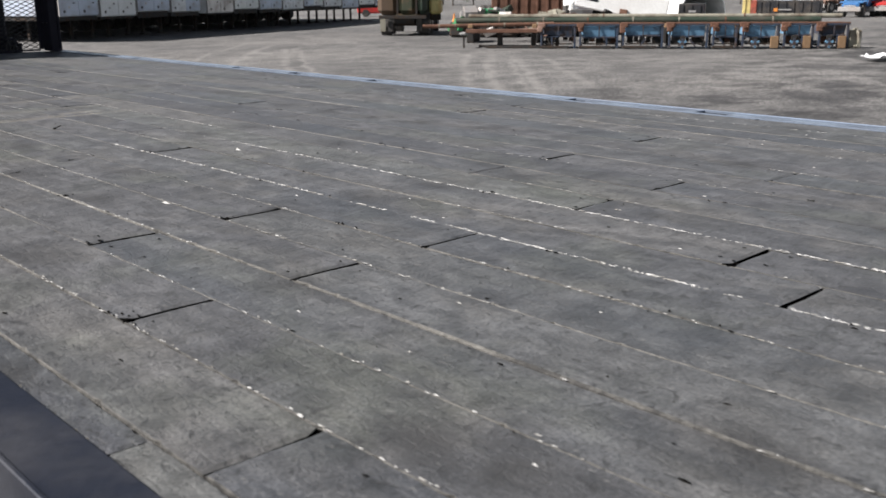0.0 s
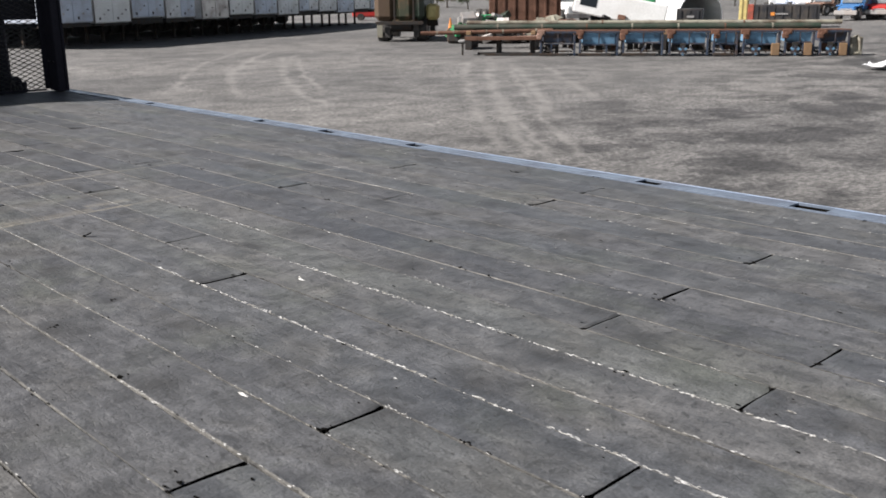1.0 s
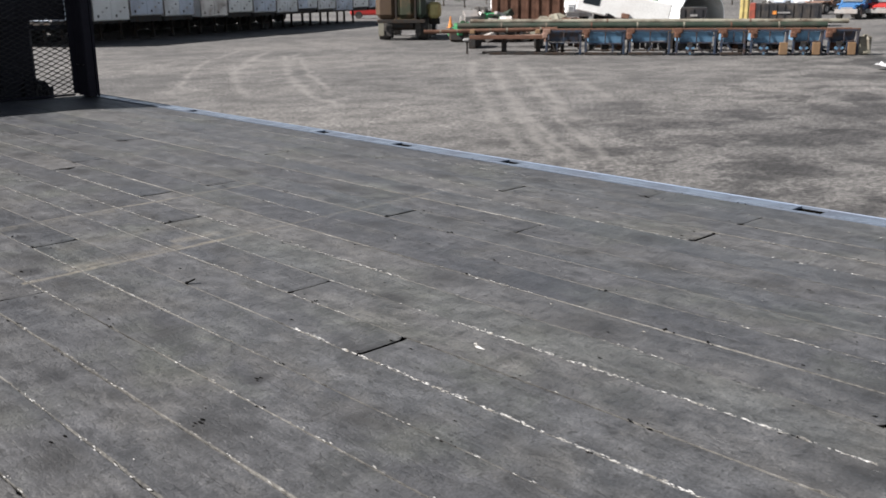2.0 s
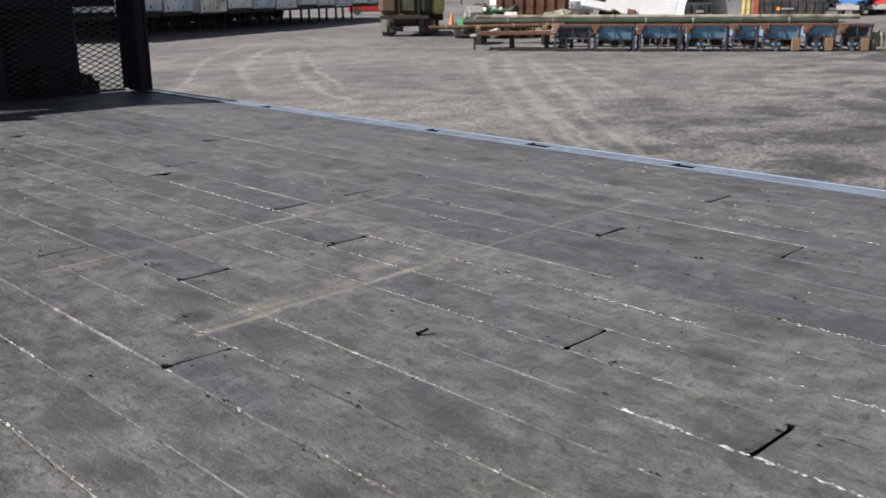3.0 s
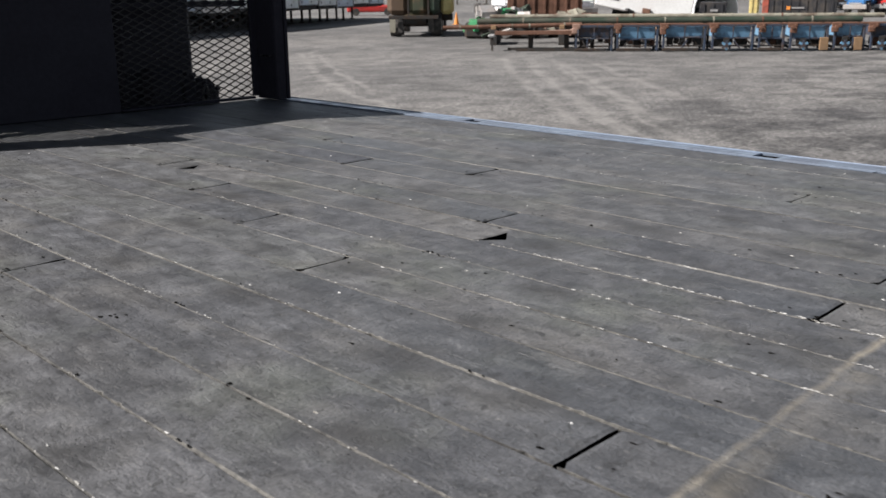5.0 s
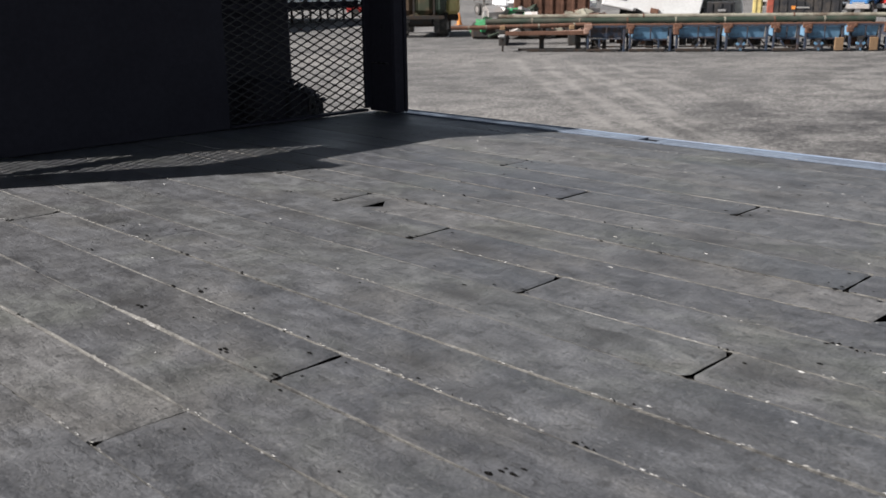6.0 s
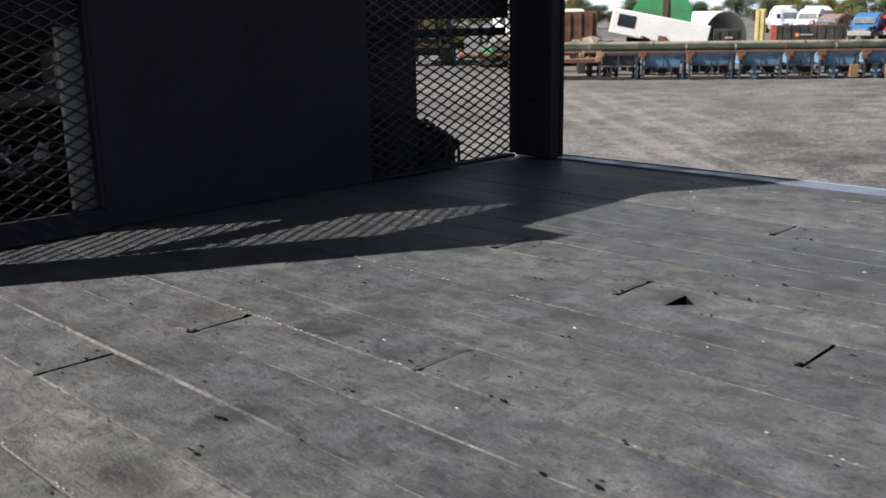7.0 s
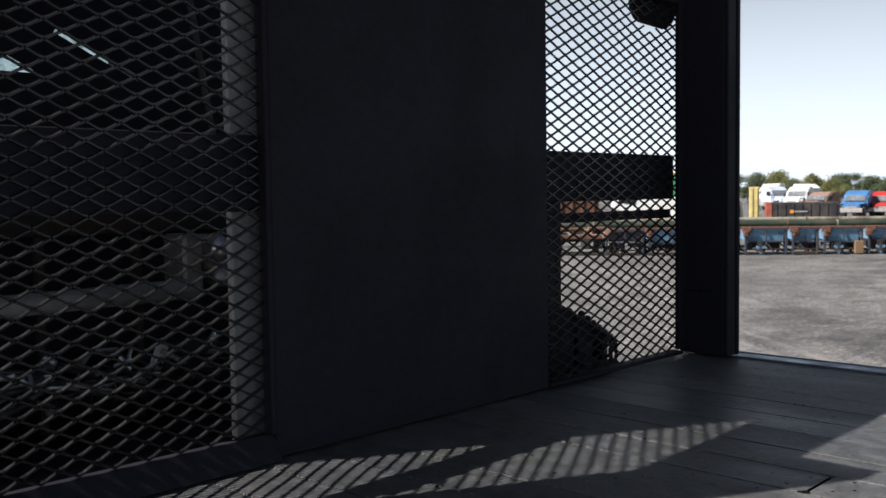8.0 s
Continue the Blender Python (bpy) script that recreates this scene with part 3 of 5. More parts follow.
def post(x0, x1, y0, y1, top, inner):
    """A flanged end post; inner: +1 where its open side looks towards higher x."""
    bm = bmesh.new()
    box(bm, x0, x1, y0 + 0.011, y1, 0.0, top, 0.004)
    p = part("post", bm, M_BLACK, headboard, "black flanged steel end post")
    box_part("face_plate", x0, x1 - 0.016, y0, y0 + 0.0105, 0.0, top, M_BLACK, p, "", 0.003)
    box_part("outer_flange", x1 - 0.013, x1 + 0.003, y0 - 0.004, y0 + 0.0105, 0.0, top, M_BLACK, p, "", 0.003)
    face = x0 if inner > 0 else x1
    for z in (0.33, 0.905):
        bm = bmesh.new()
        tube(bm, (face - 0.006 * inner, y0 + 0.075, z), (face + 0.004 * inner, y0 + 0.075, z), 0.011, 8)
        part("bolt", bm, M_BLACK, p)
    bm = bmesh.new()
    box(bm, min(face, face - 0.004 * inner), max(face, face - 0.004 * inner), y0 + 0.03, y1 - 0.02, 0.186, 0.190)
    part("weld_seam", bm, M_MESH, p)


post(1.200, 1.264, -0.141, 0.012, 1.215, 1)
post(HL - 0.096, HL - 0.032, -0.141, 0.012, 1.26, -1)
box_part("end_strip", HL - 0.0315, HL - 0.0005, -0.006, 0.010, 0.011, HB_TOP, M_BLACK, headboard, "black strip that holds the mesh edge", 0.002)
box_part("end_strip", HR + 0.0005, 1.1995, -0.006, 0.010, 0.011, HB_TOP, M_BLACK, headboard, "black strip that holds the mesh edge", 0.002)
box_part("cross_bar", HL, PL - 0.001, 0.014, 0.022, 0.452, 0.589, M_BLACK, headboard, "flat black bar behind the mesh", 0.002)
box_part("cross_bar", PR + 0.001, HR, 0.014, 0.022, 0.455, 0.582, M_BLACK, headboard, "flat black bar behind the mesh", 0.002)
box_part("thin_bar", PR + 0.001, HR, 0.024, 0.030, 0.400, 0.425, M_BLACK, headboard, "thin black bar behind the mesh", 0.001)
box_part("top_rail", HL, HR, -0.03, 0.03, HB_TOP + 0.001, HB_TOP + 0.05, M_BLACK, headboard, "", 0.003)
box_part("top_plate", HL, PL - 0.001, -0.010, 0.010, 0.955, HB_TOP, M_BLACK, headboard, "solid black sheet above the mesh", 0.002)
box_part("top_plate", PR + 0.001, HR, -0.010, 0.010, MESH_TOP, HB_TOP, M_BLACK, headboard, "solid black sheet above the mesh", 0.002)
bm = bmesh.new()
slope = [[bm.verts.new((x, y, z)) for y, z in ((-0.032, 0.0), (-0.004, 0.045), (0.012, 0.045), (0.012, 0.0))] for x in (HL, PL - 0.001)]
for k in range(4):
    bm.faces.new((slope[0][k], slope[1][k], slope[1][(k + 1) % 4], slope[0][(k + 1) % 4]))
bm.faces.new(slope[0][::-1])
bm.faces.new(slope[1])
bmesh.ops.recalc_face_normals(bm, faces=bm.faces)
part("bottom_rail", bm, M_BLACK, headboard, "sloping black steel rail under the mesh")
box_part("bottom_rail", PR + 0.001, HR, -0.02, 0.02, 0.0, 0.010, M_BLACK, headboard, "", 0.003)
box_part("mesh_edge_bar", PL - 0.012, PL - 0.001, -0.016, 0.010, 0.046, 0.954, M_BLACK, headboard, "welded mesh edge strip", 0.002)
box_part("upright", -0.335, -0.266, 0.045, 0.062, -0.02, HB_TOP, M_GALV, headboard, "dull grey upright bar behind the mesh", 0.003)


def expanded_mesh(x0, x1, z0, z1, pitch_x, pitch_z, strand, tear=None):
    """Expanded steel: staggered zigzag strands that meet in knots; rising and falling strands are twisted opposite ways."""
    verts, faces = [], []
    rows = int((z1 - z0) / (pitch_z / 2))
    cols = int((x1 - x0) / (pitch_x / 2))
    step = (x1 - x0) / cols
    knot, deep = strand * 0.35, 0.0021
    for r in range(rows):
        zc = z0 + r * pitch_z / 2
        for c in range(cols):
            xa, xb = x0 + c * step, x0 + (c + 1) * step
            za, zb = (zc + (pitch_z / 2 - knot if (q + r) % 2 == 0 else knot * 0.2) for q in (c, c + 1))
            if tear and (((xa + xb) / 2 - tear[0]) / tear[2]) ** 2 + (((za + zb) / 2 - tear[1]) / tear[3]) ** 2 < 1:
                continue
            lean = strand * (0.55 if zb > za else -0.35)
            b = len(verts)
            for x, z, fat in ((xa, za, 1.15), (xa + step * 0.3, za + (zb - za) * 0.26, 0.85), (xa + step * 0.7, za + (zb - za) * 0.74, 0.85), (xb, zb, 1.15)):
                for dy, dz in ((-deep, -lean / 2), (deep, lean / 2), (deep, strand * fat + lean / 2), (-deep, strand * fat - lean / 2)):
                    verts.append((x, dy, z + dz))
            for q in range(3):
                for k in range(4):
                    faces.append((b + 4 * q + k, b + 4 * q + (k + 1) % 4, b + 4 * q + 4 + (k + 1) % 4, b + 4 * q + 4 + k))
    me = bpy.data.meshes.new("mesh_screen")
    me.from_pydata(verts, [], faces)
    me.materials.append(M_MESH)
    ob = new("mesh_screen", me)
    ob.parent = headboard
    ob["label"] = "diamond pattern expanded steel mesh" + (", torn near the top" if tear else "")
    return ob


expanded_mesh(HL + 0.001, PL - 0.013, 0.046, 0.954, 0.0590, 0.0298, 0.0038)
expanded_mesh(PR + 0.001, HR - 0.001, 0.011, MESH_TOP, 0.0580, 0.0288, 0.0034, (1.01, 0.94, 0.057, 0.021))

# ---- deck boards ----
PITCH, SEAM0 = 0.1195, 0.041
# the crossmembers under the deck, on which all planks are joined
BEAM0, BEAM = -5.627, 0.379


def board(x0, x1, y0, y1, seed, loose):
    """One deck plank with worn, chamfered, uneven edges and ragged, broken ends."""
    r = random.Random(seed)
    n = max(2, min(330, int((y1 - y0) / 0.008)))
    h, tilt, cup = r.uniform(-0.0008, 0.0008), r.uniform(-0.0006, 0.0006), r.uniform(-0.0006, 0.0010)
    cols = 4
    wear = r.choice((0.0008, 0.0012, 0.0020, 0.0034))
    verts, faces, edge = [], [], []
    bites = [(r.uniform(0.004, 0.014) if r.random() > 0.35 else 0.0, r.uniform(0.002, 0.008) if r.random() > 0.7 else 0.0) for _ in (0, 1)]
    for k in range(n + 1):
        y = y0 + (y1 - y0) * k / n
        slow = max(0.0, 0.5 + 1.1 * noise.noise(Vector((seed * 0.37, y * 2.6, 0.5))) + 0.5 * noise.noise(Vector((seed * 0.37, y * 13.0, 4.5))))
        chip = 0.003 * (r.random() > 0.975)
        jl, jr = r.uniform(0, 0.0005) + chip, r.uniform(0, 0.0004) + 0.002 * (r.random() > 0.985)
        cl, cr = 0.0005 + wear * slow + r.uniform(0, 0.0005), r.uniform(0.0003, 0.0011)
        xa, xb = x0 + jl, x1 - jr - loose * max(0.0, 0.55 + noise.noise(Vector((seed * 0.19, y * 1.7, 9.5))) + 0.3 * noise.noise(Vector((seed * 0.19, y * 21.0, 3.5))))
        last = k in (0, n)
        inward = 1 if k == 0 else -1
        bite = bites[0 if k == 0 else 1]
        row = [(xa, y, -0.035), (xa, y, h - tilt - cl * 0.55)]
        for c in range(cols + 1):
            f = (0.0, 0.13, 0.5, 0.87, 1.0)[c]
            x = xa + cl + (xb - cr - xa - cl) * f
            z = h + tilt * (2 * f - 1) + cup * (0.25 - (f - 0.5) ** 2) * 2 + r.uniform(-0.0003, 0.0003)
            rag = inward * (r.uniform(0, 0.0022) + (bite[0] if c == 0 else bite[1] if c == cols else 0.0)) if last else 0.0
            row.append((x, y + rag, z - (0.0015 if last else 0.0)))
        row += [(xb, y, h + tilt - cr), (xb, y, -0.035)]
        verts += row
    w = cols + 5
    for k in range(n):
        for c in range(w - 1):
            a = k * w + c
            faces.append((a, a + w, a + w + 1, a + 1))
            # left edges coloured pale as if sunlit, right flanks near-black
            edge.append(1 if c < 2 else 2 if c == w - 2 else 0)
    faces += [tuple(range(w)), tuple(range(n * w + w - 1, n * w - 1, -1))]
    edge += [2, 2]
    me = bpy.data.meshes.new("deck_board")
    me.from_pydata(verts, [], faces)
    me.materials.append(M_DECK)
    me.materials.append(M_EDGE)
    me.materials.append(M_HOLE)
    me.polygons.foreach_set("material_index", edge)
    me.update()
    ob = new("deck_board", me)
    ob.parent = trailer
    return ob


# butt joints of the planks: plank row counted from the seam at SEAM0, and the beams on which it is joined
JOINTS = {
    -9: (5,), -8: (0, 10), -7: (1, 7, 13), -6: (0, 5, 10), -5: (1, 7, 13), -4: (0, 6, 12), -3: (3, 9), -2: (-1, 4, 10), -1: (0, 6, 11), 0: (1, 7, 12),
    1: (0, 9, 13), 2: (1, 7), 3: (5, 11), 4: (4, 10), 5: (1, 12), 6: (3, 8), 7: (5,), 8: (3, 7), 9: (4,),
}
JOINTS = {row: [BEAM0 + BEAM * n for n in beams] for row, beams in JOINTS.items()}
# wedge-shaped holes broken into the planks: row, y of the near corner, y of the far edge, x of its left end, of the near corner and of its right end
POCKETS = ((0, -2.343, -2.306, 0.050, 0.090, 0.136), (0, -1.207, -1.170, 0.043, 0.082, 0.120))


def filler(outline):
    """A short piece of plank beside a hole, from its outline seen from above."""
    n = len(outline)
    verts = [(x, y, z) for z in (-0.034, -0.0012) for x, y in outline]
    faces = [tuple(range(n - 1, -1, -1)), tuple(range(n, 2 * n))] + [(k, (k + 1) % n, n + (k + 1) % n, n + k) for k in range(n)]
    me = bpy.data.meshes.new("deck_board")
    me.from_pydata(verts, [], faces)
    me.materials.append(M_DECK)
    # hole walls carry the same painted recess shade
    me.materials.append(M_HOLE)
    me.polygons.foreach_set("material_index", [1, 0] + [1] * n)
    ob = new("deck_board", me)
    ob.parent = trailer


def deck():
    first, last = -10, 11
    r = random.Random(3)
    for k in range(first, last):
        a, b = max(SEAM0 + k * PITCH, DECK_L), min(SEAM0 + (k + 1) * PITCH, DECK_R)
        if b - a < 0.01:
            continue
        cuts = [(y, y) for y in JOINTS.get(k, (r.uniform(-5.0, -1.0),))]
        low = min(c[0] for c in cuts)
        while low > REAR + 1.5:
            low -= r.uniform(1.4, 2.3)
            if low > REAR + 0.4:
                cuts.append((low, low))
        cuts += [(p[1], p[2]) for p in POCKETS if p[0] == k]
        cuts.sort()
        start, n = REAR + 0.004, 0
        for y0, y1 in cuts + [(FRONT, FRONT)]:
            gap = r.uniform(0.0006, 0.0028)
            end = y0 - (gap if y0 == y1 < FRONT else 0.0)
            board(a + 0.0001, b - 0.0001, start, end, k * 50 + n + 5000, 0.0030 if k < -4 else 0.0011)
            start, n = y1 + (gap if y0 == y1 else 0.0), n + 1
        for row, y0, y1, xl, xm, xr in POCKETS:
            if row == k:
                filler(((a + 0.001, y0 - 0.014), (xm, y0 - 0.014), (xm, y0), (xl, y1), (xl, y1 + 0.014), (a + 0.001, y1 + 0.014)))
                filler(((xm, y0 - 0.014), (b - 0.001, y0 - 0.014), (b - 0.001, y1 + 0.014), (xr, y1 + 0.014), (xr, y1), (xm, y0)))


deck()

# ---- truck in front of the trailer ----
truck = thing("truck", "dark truck cab and chassis coupled in front of the headboard", "truck", pose(0, 0, GROUND))


def slit_wall(x0, x1, z0, z1, y0, y1, hole):
    """A wall with a four-cornered opening through it."""
    bm = bmesh.new()
    outer = ((x0, z0), (x1, z0), (x1, z1), (x0, z1))
    rings = []
    for y in (y0, y1):
        rings.append(([bm.verts.new((x, y, z)) for x, z in outer], [bm.verts.new((x, y, z)) for x, z in hole]))
    for o, h in rings:
        for k in range(4):
            bm.faces.new((o[k], o[(k + 1) % 4], h[(k + 1) % 4], h[k]))
    for which in (0, 1):
        a, b = rings[0][which], rings[1][which]
        for k in range(4):
            bm.faces.new((a[k], a[(k + 1) % 4], b[(k + 1) % 4], b[k]))
    bmesh.ops.recalc_face_normals(bm, faces=bm.faces)
    return bm


U = -GROUND
# cab walls are drawn extra tall so that they also block the sun
part("cab_rear_wall", slit_wall(-0.310, 0.90, 0.9, U + 2.75, 0.95, 0.958, ((-0.066, U + 0.784), (-0.062, U + 0.801), (-0.278, U + 0.899), (-0.286, U + 0.887))), M_BLACK, truck, "black cab rear with a narrow slit of sky")
part("cab_rear_wall", slit_wall(-1.10, -0.3105, 0.9, U + 2.75, 0.95, 0.958, ((-0.52, U + 0.784), (-0.331, U + 0.785), (-0.336, U + 0.793), (-0.52, U + 0.885))), M_BLACK, truck, "black cab rear with a small window of sky")
# pane added over both openings to tone down the sky behind
box_part("sky_dimming_pane", -0.60, 0.02, 0.962, 0.966, U + 0.70, U + 1.05, M_CABGLASS, truck, "added cab pane, coloured with the green of trees, that dims the sky")
bm = bmesh.new()
box(bm, -0.010, 0.010, 0.88, 0.90, U + 0.60, U + 1.30, 0.004, m=Matrix.Translation((0.098, 0, U + 0.702)) @ Matrix.Rotation(radians(-9.5), 4, "Y") @ Matrix.Translation((0, 0, -U - 0.702)))
part("grab_rail", bm, M_HOSE, truck, "thin dark upright rail")
box_part("cab_roof", -1.10, 0.90, 1.001, 2.9, U + 2.70, U + 2.76, M_BLACK, truck, "", 0.01)
box_part("cab_side", -1.10, -1.04, 1.001, 2.9, 0.9, U + 2.699, M_BLACK, truck, "", 0.01)
box_part("cab_side", 0.84, 0.90, 1.001, 2.9, 0.9, U + 2.699, M_BLACK, truck, "", 0.01)
box_part("hood", -0.95, 0.85, 2.901, 4.3, 0.75, U + 0.15, M_BLACK, truck, "", 0.06)
for sx in (-0.42, 0.42):
    box_part("chassis_rail", sx - 0.04, sx + 0.04, -2.2, 4.4, 0.62, 0.86, M_UNDER, truck)
box_part("cross_beam", -1.05, 0.80, 0.82, 0.88, U + 0.400, U + 0.452, M_UNDER, truck, "rust brown cross beam", 0.003)
bm = bmesh.new()
pipe(bm, [Vector((-0.03 + 0.012 * math.cos(q * 1.1), 0.80 + 0.01 * math.sin(q), U + 0.455 + 0.016 * math.sin(q * 1.1))) for q in range(7)] + [Vector((-0.10, 0.81, U + 0.463)), Vector((-0.12, 0.81, U + 0.458))], 0.0028, 6)
part("wire_hook", bm, M_CHROME, truck, "thin bright wire loop", smooth=True)
bm = bmesh.new()
tube(bm, (-1.0, 0.66, U + 0.264), (-0.095, 0.66, U + 0.269), 0.0235, 16)
part("grab_tube", bm, M_GALV, truck, "grey round steel tube", smooth=True)
bm = bmesh.new()
box(bm, -0.100, -0.045, 0.70, 0.80, U + 0.252, U + 0.396, 0.008)
box(bm, -0.044, 0.046, 0.72, 0.80, U + 0.300, U + 0.392, 0.016)
tube(bm, (-0.075, 0.685, U + 0.372), (-0.075, 0.70, U + 0.372), 0.010, 8)
tube(bm, (-0.030, 0.69, U + 0.322), (-0.030, 0.72, U + 0.322), 0.014, 8)
box(bm, -0.125, -0.101, 0.71, 0.74, U + 0.270, U + 0.290, 0.003)
valve = part("valve_box", bm, M_RIM, truck, "dull metal air valve")
for z, r, depth in ((0.355, 0.030, 0.80), (0.285, 0.024, 0.78)):
    bm = bmesh.new()
    tube(bm, (0.018, 0.70, U + z), (0.018, depth, U + z), r, 18, r * 0.9)
    bmesh.ops.bevel(bm, geom=[e for e in bm.edges if abs(e.verts[0].co.y - e.verts[1].co.y) < 1e-4], offset=r * 0.3, segments=2, affect="EDGES")
    part("air_chamber", bm, M_CHROME, valve, "bright round air chamber", smooth=True)
for x in (-0.403, -0.165):
    box_part("stanchion", x - 0.010, x + 0.010, 0.80, 0.82, 0.86, U + 0.399, M_UNDER, truck, "", 0.003)
box_part("catwalk", -0.75, 0.65, 0.50, 0.94, U - 0.09, U - 0.05, M_BLACK, truck, "dark checker plate", 0.004)
for x in (-0.5, 0.5):
    box_part("catwalk_bracket", x - 0.03, x + 0.03, 0.6, 0.9, 0.86, U - 0.091, M_UNDER, truck)
for sx in (-1.0, 0.9):
    for y in (-0.6, -1.9):
        bm = bmesh.new()
        tube(bm, (-0.14, 0, 0), (0.14, 0, 0), 0.5, 24)
        w = part("wheel", bm, M_TYRE, truck, m=pose(sx * 0.85, y, 0.5))
        bm = bmesh.new()
        tube(bm, (-0.15, 0, 0), (0.15, 0, 0), 0.27, 16)
        part("rim", bm, M_RIM, w)
    bm = bmesh.new()
    tube(bm, (-0.13, 0, 0), (0.13, 0, 0), 0.5, 24)
    w = part("wheel", bm, M_TYRE, truck, m=pose(sx, 3.6, 0.5))
    bm = bmesh.new()
    tube(bm, (-0.14, 0, 0), (0.14, 0, 0), 0.27, 16)
    part("rim", bm, M_RIM, w)
for y in (-0.6, -1.9, 3.6):
    bm = bmesh.new()
    tube(bm, (-0.95, y, 0.5), (0.9, y, 0.5), 0.05, 10)
    box(bm, -0.46, -0.38, y - 0.1, y + 0.1, 0.5, 0.62)
    box(bm, 0.38, 0.46, y - 0.1, y + 0.1, 0.5, 0.62)
    part("axle", bm, M_UNDER, truck)
bm = bmesh.new()
tube(bm, (0, -1.25, 0.861), (0, -1.25, U - 0.487), 0.42, 24)
part("fifth_wheel", bm, M_UNDER, truck)
# added panel out of view; keeps sun off the headboard post and catwalk
box_part("sun_block_panel", -1.00, -0.97, 0.455, 0.949, U - 0.3, U + 2.95, M_BLACK, truck, "unseen black panel added beside the cab to block the sun", 0.008)
# dark locker with steps beside the cab
bm = bmesh.new()
box(bm, 0.72, 1.088, 0.45, 0.85, U - 0.35, U + 0.47, 0.02)
box(bm, 0.72, 1.075, 0.43, 0.449, U - 0.30, U + 0.10, 0.006)
part("side_locker", bm, M_BLACK, truck, "black box beside the cab")
bm = bmesh.new()
box(bm, 0.80, 0.965, 0.30, 0.429, U - 0.45, U + 0.146, 0.022)
box(bm, 0.90, 1.02, 0.30, 0.429, U - 0.45, U + 0.108, 0.026)
box(bm, 0.95, 1.095, 0.31, 0.429, U - 0.45, U + 0.086, 0.012)
box(bm, 1.02, 1.132, 0.31, 0.40, U - 0.45, U + 0.050, 0.018)
for k in range(6):
    tube(bm, (0.94 + 0.03 * k, 0.285, U + 0.118 - 0.015 * k), (0.965 + 0.03 * k, 0.30, U + 0.128 - 0.017 * k), 0.011, 8)
part("fuel_tank_step", bm, M_BLACK, truck, "dark stepped housing beside the locker")
for k in range(2):
    w, h = 0.013, 0.046 - 0.008 * k
    c = Vector((1.008 + 0.046 * k, 0.235 + 0.01 * k, U + 0.026 - 0.022 * k))
    bm = bmesh.new()
    pipe(bm, [c + Vector((w * math.cos(q * math.tau / 16), 0.004 * math.sin(q * 0.9 + k), h * math.sin(q * math.tau / 16))) for q in range(17)], 0.0055, 6)
    part("hose_loop", bm, M_HOSE, truck, "small loop of black hose", smooth=True)
bm = bmesh.new()
tube(bm, (0.97, 0.30, U - 0.02), (1.06, 0.24, U - 0.022), 0.010, 8)
part("hose_stub", bm, M_HOSE, truck)
hr = random.Random(11)
for k in range(30):
    x, z = hr.uniform(-0.95, -0.10), U + hr.uniform(0.035, 0.115)
    pts = [Vector((x + q * 0.06 + hr.uniform(-0.012, 0.012), 0.70 + hr.uniform(-0.08, 0.14), z + 0.025 * math.sin(q * 1.1 + k) + hr.uniform(-0.008, 0.008))) for q in range(7)]
    bm = bmesh.new()
    pipe(bm, pts, hr.uniform(0.003, 0.008), 6)
    part("air_line", bm, M_GALV if k % 4 == 0 else M_HOSE, truck, smooth=True)
for k in range(16):
    x, y, z = hr.uniform(-0.6, 0.04), hr.uniform(0.60, 0.68), U + hr.uniform(0.07, 0.14)
    bm = bmesh.new()
    tube(bm, (x, y, z), (x + hr.uniform(-0.05, 0.05), y + 0.02, z + hr.uniform(-0.01, 0.03)), hr.uniform(0.003, 0.007), 8)
    part("coupling", bm, M_CHROME, truck, "small bright metal coupling")
bm = bmesh.new()
box(bm, -0.016, 0.016, -0.003, 0.003, -0.030, 0.030, 0.001)
part("tag_plate", bm, M_WHITE2, truck, "small white plate", m=pose(-0.150, 0.742, U + 0.106, -14, 32, 0))
bm = bmesh.new()
box(bm, -0.13, 0.05, 0.76, 0.86, U + 0.03, U + 0.125, 0.02)
part("junction_box", bm, M_HOSE, truck, "dark junction box behind the couplings")

# round lamp hung on the headboard
lamp = thing("work_lamp", "round dark work lamp on the headboard mesh", "lamp", HB @ pose(1.134, 0.035, 1.03))
bm = bmesh.new()
tube(bm, (0, -0.002, 0), (0, 0.075, 0), 0.085, 20, 0.055)
part("housing", bm, M_BLACK, lamp)
bm = bmesh.new()
box(bm, 0.05, 0.087, 0.0, 0.018, -0.012, 0.012)
part("bracket", bm, M_BLACK, lamp)


